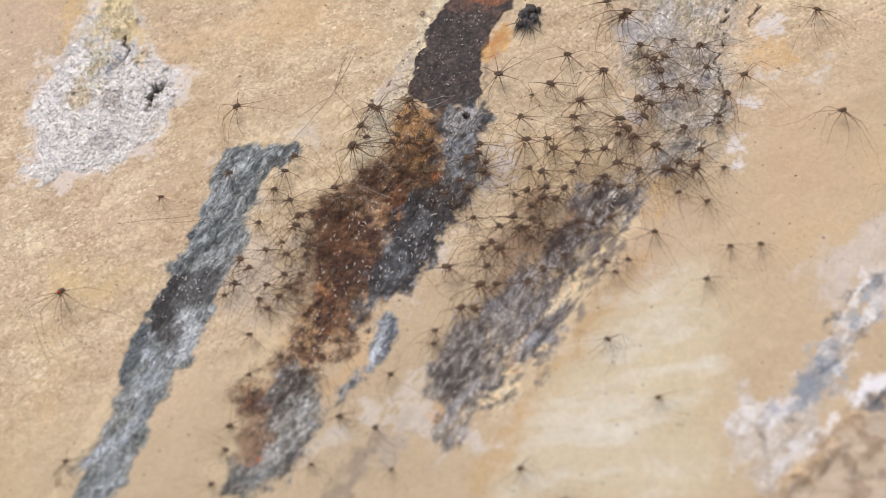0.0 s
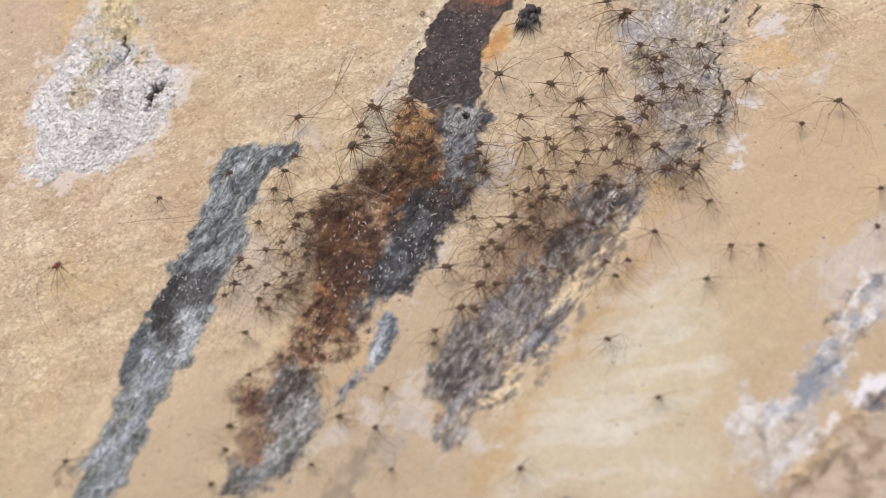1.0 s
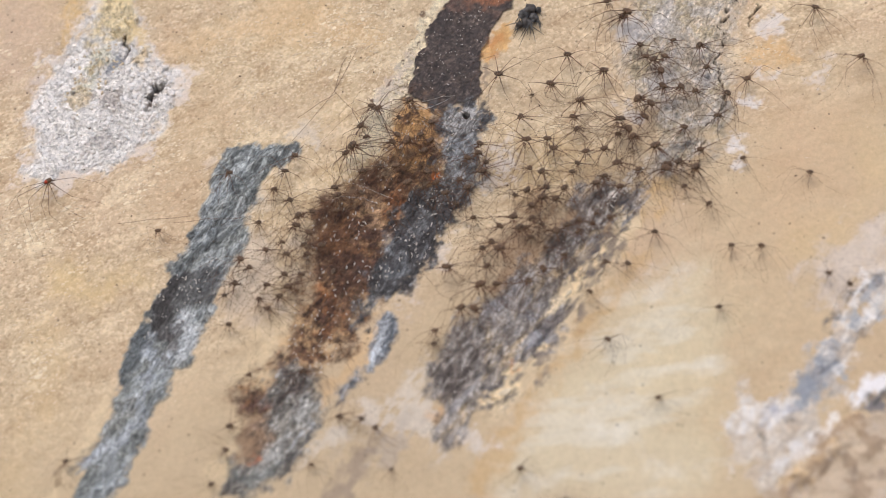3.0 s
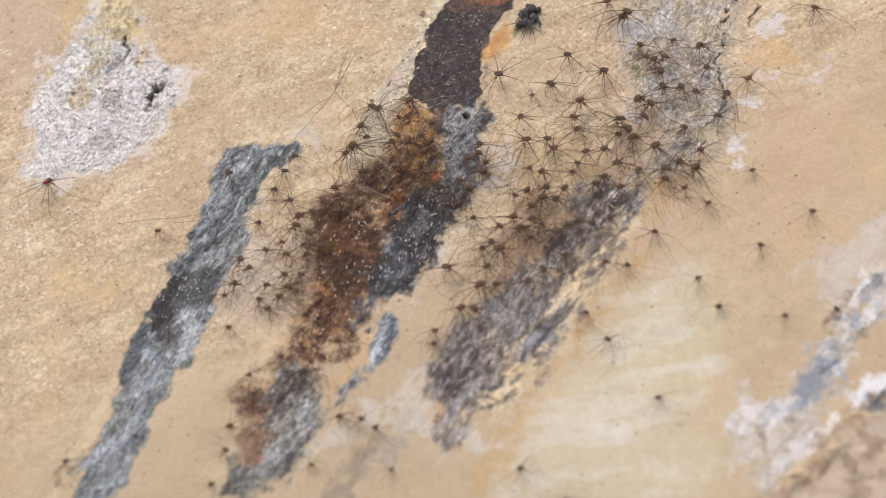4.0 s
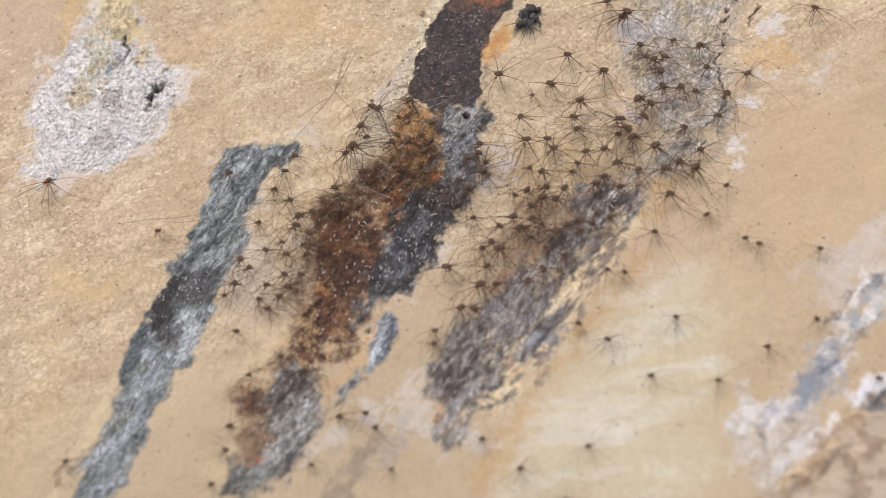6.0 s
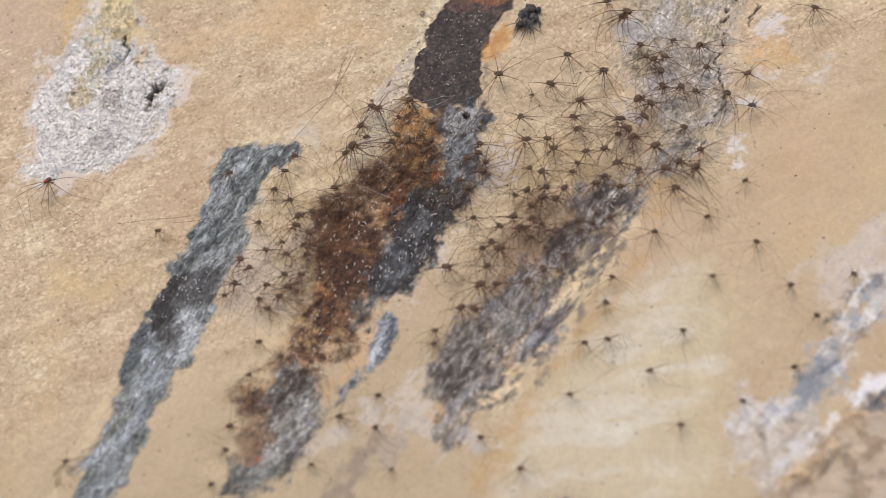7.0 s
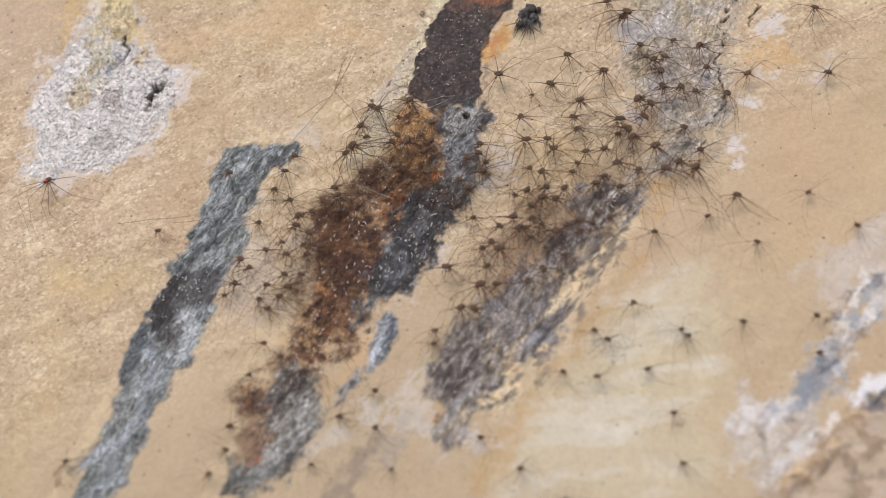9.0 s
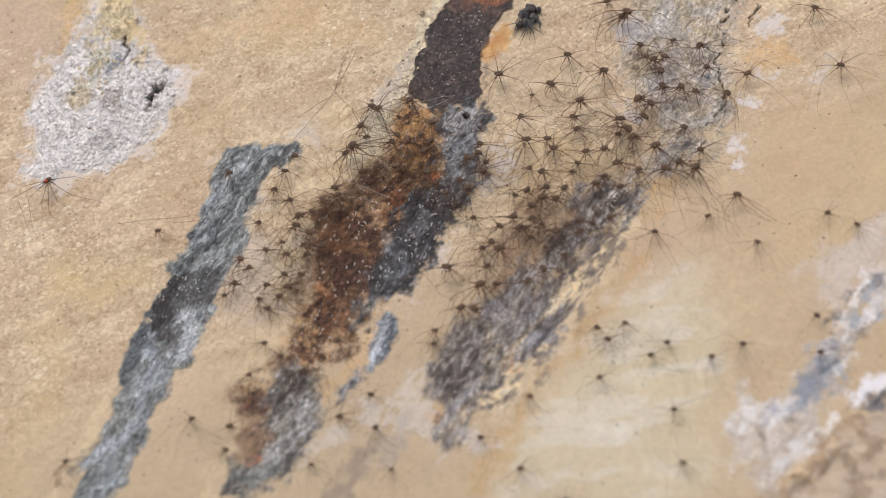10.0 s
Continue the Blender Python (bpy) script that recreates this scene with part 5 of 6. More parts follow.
rng = random.Random(12)
settle([(107.9, 176.5), (119.8, 153.7), (124.1, 143.6), (128.9, 140.4), (134.0, 130.6), (72.6, 145.3), (97.1, 131.8),
    (28.3, 127.6), (62.3, 121.2), (82.1, 108.4), (78.1, 95.5), (80.4, 86.2), (43.9, 95.2), (48.8, 76.3), (62.0, 77.9),
    (66.3, 70.1), (108.2, 91.3), (113.9, 84.0), (119.0, 107.4), (98.9, 69.4), (19.2, 75.2), (18.7, 68.1), (97.3, 190.2),
    (111.0, 179.7), (50.4, 115.5, 0.5)],
       "brown long-legged harvestman resting on bare tan stone", "harvestmen above the dark streak", rng)
settle([(141.5, 157.0), (158.4, 151.7), (176.2, 113.1), (148.3, 86.2), (158.8, 68.9), (136.0, 142.9), (155.9, 54.8),
    (137.1, 52.8), (144.8, 59.1), (116.4, 78.8), (123.4, 94.0), (127.6, 104.2), (146.5, 118.3), (162.7, 134.8), (130.6, 70.0),
    (106.9, 57.3), (120.2, 52.9), (109.2, 40.2)],
       "brown long-legged harvestman on grey cracked stone", "harvestmen beside the crack", rng)
settle([(59.8, 53.3), (51.6, 39.6), (61.3, 33.0), (69.9, 32.1), (75.0, 40.4), (94.1, 42.6), (99.2, 48.8), (18.0, 19.8),
    (44.0, 18.0), (55.1, 17.9), (35.6, 11.8), (48.1, 10.5), (52.2, 11.3), (71.0, 7.21), (36.6, -6.33), (29.4, -18.0),
    (35.3, -30.6), (26.4, -32.7), (4.3, -19.4), (15.1, -47.7), (23.2, -48.2), (130.3, 7.67), (63.7, -19.3), (13.2, 42.1),
    (21.5, 53.5), (82.2, 59.5)],
       "dark brown harvestman in a crowd on the grey streak", "harvestmen on the dark streak", rng)
settle([(-104.8, 54.6), (-71.3, 42.1), (-77.5, 32.8), (-84.0, 24.6), (-117.6, 16.0), (-96.9, -8.25), (-97.0, -22.1),
    (-111.1, -39.6), (-104.9, -46.4), (-140.3, 52.1), (-84.4, -6.96), (-86.9, -0.702), (-84.1, 7.55), (-125.2, -12.4),
    (-132.7, -37.1), (-99.3, 66.6), (-110.9, 41.1), (-110.5, -4.94), (-92.8, 12.5), (-86.3, -22.2), (-126.6, -29.6),
    (-119.1, -17.4), (-98.1, -37.6), (-107.0, -29.5), (-99.4, 33.0)],
       "dark brown harvestman beside the rust-brown mat", "harvestmen by the rust mat", rng, 0.7, 0.95)
settle([(-52.4, 103.2), (-47.7, 100.2), (-57.7, 87.7), (-54.0, 79.8), (-61.7, 72.0), (-33.7, 81.2), (-36.5, 75.4), (-27.4, 75.4),
    (-12.2, 77.1), (-15.8, 68.8), (-28.0, 106.9), (-43.2, 58.1), (-54.4, 53.9), (-33.1, 58.2), (-12.8, 53.7), (-24.7, 45.3)],
       "dark brown harvestman at the head of the rust mat", "harvestmen by the rust mat", rng)
settle([(-110.7, -93.1), (-118.5, -128.1), (-118.5, -143.8), (-66.7, -151.4), (-19.5, -153.1), (-31.5, -126.6), (-53.3, -120.6),
    (0.163, -70.7), (0.276, -62.3), (-213.7, -152.2), (103.9, -67.1), (55.6, -152.2), (82.3, -170.5)],
       "small brown harvestman low on the pale stone", "harvestmen low on the slope", rng, 0.6, 0.75)
# more of them, deep in the crowd, along the rust mat and the dark streak
CROWD = []


def squeeze_in(line, count, width, tries=40):
    """Places about a line where no other body stands within reach."""
    for i in range(count):
        for attempt in range(tries):
            s = rng.uniform(0, len(line) - 1.01)
            (ax, ay, aw), (bx, by, bw) = line[int(s)], line[int(s) + 1]
            t = s - int(s)
            x, y = ax + (bx - ax) * t + rng.uniform(-1, 1) * aw * width, ay + (by - ay) * t + rng.uniform(-0.4, 0.4) * aw
            if all(math.hypot(x - q[0], y - q[1]) > 7.0 for q in PLACED + CROWD):
                CROWD.append((x, y))
                break


CROWDED_SLOPE = [(72.9, 65.6, 15.5), (56.0, 39.9, 15.4), (41.3, 12.6, 14.5), (30.1, -12.0, 12.1)]
for line, count, width in ((BROWN_LINE[1:], 8, 0.9), (RIGHT_LINE[:4], 9, 1.2), (CROWDED_SLOPE, 10, 1.3), ([(-75.1, 39.1, 7.82), (-82.7, 26.6, 10.2), (-90.8, 0.843, 13.2), (-102.8, -20.1, 13.3), (-110.6, -40.3, 9.79)], 4, 1.0),
                           ([(18.7, 81.3, 7.02), (18.3, 60.7, 7.67), (3.43, 31.2, 6.32), (-12.0, 47.9, 7.83)], 7, 1.0), ([(-22.3, 94.2, 12.0), (-35.4, 72.6, 11.7)], 3, 1.0), ([(144.4, 125.9, 16.2), (126.6, 94.4, 16.1), (109.1, 72.4, 11.9)], 3, 1.0)):
    squeeze_in(line, count, width)
settle(CROWD, "dark brown harvestman in the thick of the crowd", "harvestmen in the crowd", rng, 0.7, 1.0)


# ---------------------------------------------------------------- pale flakes on the dark streaks, silk
def flakes():
    r = random.Random(5)
    bm = bmesh.new()
    for line, count, wide in ((BROWN_LINE, 260, 1.0), (MID_LINE, 130, 0.9), (SEEP_LINE, 90, 0.9), (LEFT_LINE[3:6], 48, 0.8), (RIGHT_LINE, 90, 0.9)):
        for i in range(count):
            s = r.uniform(0, len(line) - 1.01)
            (ax, ay, aw), (bx, by, bw) = line[int(s)], line[int(s) + 1]
            t, w = s - int(s), r.uniform(-1, 1) * wide
            x, y = ax + (bx - ax) * t + w * aw, ay + (by - ay) * t + w * aw * 0.35
            h = float(relief(np.array([x]), np.array([y]))[0]) + 2.0
            long, thin = r.uniform(0.45, 1.7), r.uniform(0.22, 0.38)
            if line is SEEP_LINE:
                long, thin = long * 0.55, thin * 0.75
            m = Matrix.Translation((x * MM, y * MM, h * MM)) @ pose(0, 0, 0, r.uniform(-20, 20), r.uniform(-25, 25), r.gauss(82, 38))
            made = bmesh.ops.create_icosphere(bm, subdivisions=1, radius=1.0, matrix=m @ Matrix.Diagonal((long * MM, thin * MM, thin * MM, 1)))
    me = bpy.data.meshes.new("pale_flakes")
    bm.to_mesh(me)
    bm.free()
    me.materials.append(FLAKE)
    ob = new("pale_flakes", me)
    ob.matrix_world = ROCK
    return tagged(ob, "tiny pale husks scattered over the dark streaks", "flakes", kind="stuff")


flakes()


def crumbs():
    r = random.Random(9)
    bm = bmesh.new()
    for i in range(260):
        x, y = r.uniform(-330, 280), r.uniform(-30, 205)
        h = float(relief(np.array([x]), np.array([y]))[0]) + 0.15
        size = r.choice((0.22, 0.28, 0.35, 0.55)) * MM
        m = Matrix.Translation((x * MM, y * MM, h * MM)) @ pose(0, 0, 0, 0, 0, r.uniform(0, 180)) @ Matrix.Diagonal((size * r.uniform(1, 2), size, size * 0.8, 1))
        bmesh.ops.create_icosphere(bm, subdivisions=1, radius=1.0, matrix=m)
    me = bpy.data.meshes.new("dark_crumbs")
    bm.to_mesh(me)
    bm.free()
    me.materials.append(BODY)
    ob = new("dark_crumbs", me)
    ob.matrix_world = ROCK
    return tagged(ob, "tiny dark crumbs of dirt scattered over the tan stone", "crumbs", kind="stuff")


crumbs()


def stone_chips():
    """Thin cream chips of the stone's own skin, lifting along its bedding, thick in some patches."""
    r = random.Random(15)
    spots = []
    for rows, count in (([(-98.7, 145.4, 14.2), (-86.9, 151.4, 11.1)], 90), ([(-134.0, 123.9, 11.0)], 50), ([(-123.0, 95.1, 10.3), (-137.3, 87.5, 8.15)], 50), ([(-270.7, 4.43, 23.6), (-282.6, 29.0, 16.0)], 110), ([(-247.2, -85.5, 18.7), (-248.0, -101.1, 16.9)], 60), ([(-236.3, 21.5, 10.4)], 30),
                        ([(-81.2, 172.5, 21.8), (-47.5, 181.2, 17.2)], 130), ([(-45.7, 157.8, 12.5), (-63.1, 139.5, 12.4)], 70), ([(-206.1, 43.1, 16.2), (-173.2, 74.3, 16.4)], 60), ([(-165.2, 157.5, 26.2), (-128.7, 179.9, 25.8)], 120), ([(-234.1, -57.5, 14.8), (-264.6, -49.5, 15.6)], 50), ([(-192.5, 0.603, 11.6)], 24), ([(197.0, 147.0, 14.7), (206.4, 165.4, 12.2)], 40), ([(162.5, 153.0, 20.6)], 60)):
        for i in range(count):
            s = r.uniform(0, len(rows) - 1.001) if len(rows) > 1 else 0.0
            (ax, ay, aw), (bx, by, bw) = rows[int(s)], rows[min(int(s) + 1, len(rows) - 1)]
            t, w = s - int(s), aw * 1.1
            spots.append((ax + (bx - ax) * t + r.gauss(0, 0.6) * w, ay + (by - ay) * t + r.gauss(0, 0.6) * w, 1.0))
    while len(spots) < 2300:
        x, y = r.uniform(-330, 285), r.uniform(-120, 205)
        if r.random() < 0.15 + 0.85 * (y - 0.35 * x + 20 > 0) and r.random() > 0.75 * (x > 30):
            spots.append((x, y, 0.72))
    px, py = np.array([q[0] for q in spots]), np.array([q[1] for q in spots])
    masks, h = all_masks(px, py), relief(px, py)
    covered = np.maximum.reduce([masks[k] for k in ("white", "left", "seep", "brown", "mid", "foot", "right", "edge", "lens", "corner")])
    verts, faces = [], []
    for (x, y, size), z, hidden in zip(spots, h, covered):
        if hidden > 0.3:
            continue
        long, thin = r.choice((0.5, 0.7, 1.0, 1.4, 2.2)) * size * r.uniform(0.8, 1.2), r.uniform(0.3, 0.62) * size
        m = Matrix.Translation((x, y, z + 0.05)) @ pose(0, 0, 0, r.uniform(-6, 6), r.uniform(-5, 5), r.gauss(26, 26))
        first = len(verts)
        ring = [(math.cos(a) * long * r.uniform(0.6, 1.1), math.sin(a) * thin * r.uniform(0.55, 1.15)) for a in (k * math.pi / 3 + r.uniform(-0.3, 0.3) for k in range(6))]
        top = r.uniform(0.16, 0.34)
        verts += [tuple(m @ Vector((u, v, -0.2)) * MM) for u, v in ring] + [tuple(m @ Vector((u * 0.86, v * 0.8, top)) * MM) for u, v in ring]
        faces += [(first + k, first + (k + 1) % 6, first + 6 + (k + 1) % 6, first + 6 + k) for k in range(6)] + [tuple(first + 6 + k for k in range(6))]
    me = bpy.data.meshes.new("stone_chips")
    me.from_pydata(verts, [], faces)
    me.materials.append(CHIP)
    ob = new("stone_chips", me)
    ob.matrix_world = ROCK
    return tagged(ob, "thin cream chips flaking from the tan stone", "chips", kind="stuff")


stone_chips()


def surface(px, py):
    """Height of the weathered surface, in millimetres, at many places."""
    px, py = np.array(px), np.array(py)
    masks = all_masks(px, py)
    return relief(px, py) + fine_relief(px, py, masks), masks


def lump_meshes(name, material, seed):
    """Six small angular lumps to share among nodules."""
    r = random.Random(seed)
    made = []
    for i in range(6):
        bm = bmesh.new()
        bmesh.ops.create_icosphere(bm, subdivisions=1, radius=MM)
        for v in bm.verts:
            v.co = Vector((v.co.x * r.uniform(0.7, 1.3), v.co.y * r.uniform(0.7, 1.3), v.co.z * r.uniform(0.6, 1.1)))
        me = bpy.data.meshes.new(name)
        bm.to_mesh(me)
        bm.free()
        for q in me.polygons:
            q.use_smooth = True
        me.materials.append(material)
        made.append(me)
    return made


def nodules(parent, spots, meshes, low, high, seed, mask=""):
    """Nodules of crust, each half sunk in the surface."""
    r = random.Random(seed)
    heights, masks = surface([q[0] for q in spots], [q[1] for q in spots])
    for i, (x, y) in enumerate(spots):
        if mask and masks[mask][i] < 0.6:
            continue
        size = r.uniform(low, high)
        ob = new("nodule", r.choice(meshes))
        ob.parent = parent
        ob.matrix_basis = Matrix.Translation((x * MM, y * MM, (heights[i] + 0.25 * size) * MM)) @ pose(0, 0, 0, 0, 0, r.uniform(0, 360)) @ Matrix.Diagonal((size * r.uniform(1.0, 1.7), size, size * 0.7, 1))


def scattered(rows, count, seed):
    """Places scattered about a line of (x, y, half width)."""
    r = random.Random(seed)
    made = []
    for i in range(count):
        s = r.uniform(0, len(rows) - 1.001)
        (ax, ay, aw), (bx, by, bw) = rows[int(s)], rows[int(s) + 1]
        t = s - int(s)
        made.append((ax + (bx - ax) * t + r.gauss(0, 0.6) * aw, ay + (by - ay) * t + r.gauss(0, 0.6) * aw))
    return made


CRUST_WHITE = chitin_material("chalky_nodule", (0.68, 0.65, 0.62), (0.92, 0.90, 0.87), 500.0, 0.9)
CRUST_CREAM = chitin_material("cream_nodule", (0.60, 0.49, 0.34), (0.84, 0.74, 0.56), 500.0, 0.9)
WHITE_LUMPS = lump_meshes("nodule", CRUST_WHITE, 21)
CREAM_LUMPS = lump_meshes("nodule", CRUST_CREAM, 22)
nodules(CRUST_OF_WHITE, scattered([(-256.6, 74.4, 25.5), (-231.6, 83.7, 24.7), (-208.3, 106.4, 16.7), (-219.3, 129.4, 16.9), (-196.0, 128.9, 9.97)], 240, 23), WHITE_LUMPS, 0.6, 1.5, 24, "white")
nodules(CRUST_OF_WHITE, scattered([(-237.1, 196.0, 12.8), (-237.3, 171.6, 17.4), (-251.8, 138.7, 15.6), (-251.9, 115.4, 10.1), (-218.9, 152.9, 6.86)], 90, 25), CREAM_LUMPS, 0.5, 1.3, 26)
nodules(rock, scattered([(-17.4, 186.5, 3.8), (-26.1, 158.2, 4.19), (-31.9, 135.0, 5.74), (-39.0, 119.1, 6.59), (-48.9, 96.2, 7.27)], 90, 27), CREAM_LUMPS, 0.4, 1.2, 28)


def plate(x, y, angle, long, wide, seed):
    """A thin broken plate of cream crust, standing a little proud of the streak."""
    r = random.Random(seed)
    ring = [(math.cos(a) * long * r.uniform(0.75, 1.1), math.sin(a) * wide * r.uniform(0.7, 1.15)) for a in (k * math.pi / 5 + r.uniform(-0.2, 0.2) for k in range(10))]
    verts = [Vector((u, v, -1.0)) for u, v in ring] + [Vector((u, v, 0.5 + r.uniform(-0.12, 0.12))) for u, v in ring] + [Vector((u * 0.82, v * 0.74, 0.75)) for u, v in ring] + [Vector((0, 0, 0.8))]
    faces = [(a + k, a + (k + 1) % 10, a + 10 + (k + 1) % 10, a + 10 + k) for a in (0, 10) for k in range(10)] + [(20 + k, 20 + (k + 1) % 10, 30) for k in range(10)]
    me = bpy.data.meshes.new("crust_plate")
    me.from_pydata([tuple(v * MM) for v in verts], [], faces)
    for q in me.polygons:
        q.use_smooth = True
    me.materials.append(CRUST_CREAM)
    ob = new("crust_plate", me)
    ob.parent = rock
    h = float(surface([x], [y])[0][0])
    ob.matrix_basis = Matrix.Translation((x * MM, y * MM, h * MM)) @ pose(0, 0, 0, r.uniform(-5, 5), r.uniform(-5, 5), angle)
    return ob


for k, ((x, y, long), angle) in enumerate(zip([(49.6, -83.2, 4.31), (43.4, -100.3, 4.97), (34.7, -107.2, 3.19), (57.5, -78.5, 2.91), (65.2, -67.5, 2.18), (78.9, -32.4, 4.03), (86.7, -17.4, 4.39), (94.0, -6.66, 3.73), (102.1, 4.59, 3.41), (84.0, -42.4, 3.3), (74.2, -54.6, 2.54), (108.8, 15.8, 3.09), (97.7, -17.3, 3.32), (91.2, -32.2, 2.94)], (48, 28, -12, 48, 52, 56, 58, 54, 48, 58, 54, 50, 54, 58))):
    plate(x, y, angle, long, long * (0.42 if k < 5 else 0.27), 60 + k)


def tuft(x, y):
    """A tuft of dark, stiff shreds hanging from one knot."""
    r = random.Random(8)
    root = new("debris_tuft")
    root.empty_display_size = 0.01
    root.matrix_basis = seat(x, y, -8, 1.2)
    for kx, ky, size in ((0, 0, 3.4), (-3.2, -3.6, 2.7), (2.6, -4.2, 2.5), (-1.2, -8.0, 2.6), (-4.2, -11.0, 1.7), (4.0, 1.2, 1.8)):
        bm = bmesh.new()
        bmesh.ops.create_icosphere(bm, subdivisions=3, radius=size * MM)
        for v in bm.verts:
            v.co = v.co * (1 + 0.55 * noise.noise(v.co * 420 + Vector((kx, ky, 0))) + 0.25 * noise.noise(v.co * 1500)) + Vector((kx * MM, ky * MM, 2.0 * MM))
        part("knot", bm, SHRED, root)
    for i in range(44):
        a = radians(r.gauss(264, 30))
        out, long = Vector((math.cos(a), math.sin(a), 0)), r.choice((4, 6, 9, 13)) * r.uniform(0.7, 1.2)
        base = Vector((r.uniform(-5, 4), r.uniform(-12, 1), 0))
        pts = [base + Vector((0, 0, r.uniform(1.5, 4))), base + out * long * 0.5 + Vector((r.uniform(-1, 1), 0, r.uniform(2, 4))), base + out * long + Vector((r.uniform(-1, 1), 0, 0.8))]
        bm = bmesh.new()
        tube(bm, [p * MM for p in pts], [0.34 * MM, 0.26 * MM, 0.06 * MM], 4)
        part("shred", bm, SHRED, root)
    return tagged(root, "dark grey tuft of stiff shreds beside the seep", "debris")


SHRED = chitin_material("sooty_shred", (0.016, 0.015, 0.016), (0.16, 0.155, 0.155), 300.0, 0.8)
tuft(46.6, 185.5)


def silk(places, material=SILK, label="pale grey silk strand stretched across the seep"):
    """A stray silk strand, sagging a little between its ends."""
    bm = bmesh.new()
    pts = [Vector((x, y, z)) for x, y, z in places]
    line = []
    for a, b in zip(pts, pts[1:]):
        line += [a.lerp(b, k / 5) + Vector((0, -math.sin(k / 5 * math.pi) * 0.5, 0)) for k in range(5)]
    tube(bm, [p * MM for p in line + [pts[-1]]], [0.13 * MM] * (len(line) + 1), 4)
    me = bpy.data.meshes.new("silk_strand")
    bm.to_mesh(me)
    bm.free()
    me.materials.append(material)
    ob = new("silk_strand", me)
    ob.matrix_world = ROCK
    return tagged(ob, label, "silk", "silk strands")


for row in ([(-27.6, 107.3, 1.5), (-19.2, 105.1, 3), (-12.0, 107.8, 3), (-3.03, 114.4, 1.5)], [(-29.2, 110.0, 1.5), (-23.1, 108.0, 3), (-13.6, 106.9, 2), (-7.71, 101.6, 1.5)], [(-52.4, 105.9, 3), (-45.3, 96.9, 3), (-46.1, 90.4, 2)],
            [(-20.6, 111.6, 2), (-7.01, 115.1, 3), (0.447, 116.3, 2)], [(-68.0, 50.6, 3), (-53.1, 44.3, 4), (-34.2, 36.3, 2)], [(-68.6, 37.8, 3), (-52.4, 35.8, 4), (-44.7, 33.2, 2)]):
    silk(row)
for row in ([(-52.3, 185.1, 2), (-67.6, 153.5, 3), (-79.6, 120.5, 2)], [(-79.6, 120.5, 2), (-90.4, 100.7, 3), (-103.8, 81.4, 1.5)], [(-79.6, 120.5, 2), (-63.2, 102.1, 3), (-51.7, 87.4, 2)], [(-79.6, 120.5, 2), (-76.2, 142.5, 3), (-69.2, 160.6, 2)],
            [(-173.4, 18.4, 2), (-151.8, 20.8, 3), (-130.0, 22.0, 2)], [(-209.9, 17.9, 2), (-188.6, 20.5, 3), (-163.1, 23.5, 2)], [(-77.7, 119.5, 2), (-88.3, 110.8, 3), (-102.1, 99.2, 2)]):
    silk(row, LEG, "fine brown thread trailing over the tan stone")


# ---------------------------------------------------------------- what moves
def between(rows, t):
    """Place at t on a walker's way, easing from row to row."""
    for (ta, xa, ya), (tb, xb, yb) in zip(rows, rows[1:]):
        if t <= tb:
            k = max(0.0, (t - ta) / (tb - ta))
            k = k * k * (3 - 2 * k)
            return xa + (xb - xa) * k, ya + (yb - ya) * k
    return rows[-1][1:]


def stride(thing, rows, r):
    """Key a walker along its way, and swing its legs in two sets of four as it goes."""
    lean = r.uniform(-12, 12)
    times = sorted({round(t, 2) for t, x, y in rows} | {round(0.25 * i, 2) for i in range(41)})
    places = [between(rows, t) for t in times]
    walk(thing, [(t, seat(x, y, lean)) for t, (x, y) in zip(times, places)])
    legs = [c for c in thing.children if c.name.startswith("leg")]
    phase, swings = 0.0, [(times[0], 0.0, 0.0)]
    for (ta, tb, a, b) in zip(times, times[1:], places, places[1:]):
        d = math.hypot(b[0] - a[0], b[1] - a[1])
        phase += min(d / 9.0, 1.4)
        vigour = min(1.0, d / 5.0)
        swings.append((tb, math.sin(phase) * 13 * vigour, vigour))
    for i, leg in enumerate(legs):
        rest, way = leg.matrix_basis.copy(), 1 if i % 2 else -1
        keyed, last = [], None
        for j, (t, angle, vigour) in enumerate(swings):
            near = swings[max(j - 1, 0):j + 2]
            if j in (0, len(swings) - 1) or any(v > 0.02 for _, _, v in near):
                keyed.append((t, rest @ pose(0, 0, 0, 0, 0, way * angle)))
        walk(leg, keyed)


def walker(seed, rows, r):
    """A harvestman that goes the way given: rows of seconds, x, y."""
    low = rows[-1][2] < 30
    thing = harvestman(seed, FANS[seed % len(FANS)], (30, 52) if rows[-1][1] < -150 else (26, 44), 0.7 if low else 1.0)
    thing.scale = [0.74 if low else 0.95] * 3
    tagged(thing, "brown harvestman walking over the tan stone", "harvestman", "walking harvestmen")
    stride(thing, rows, r)


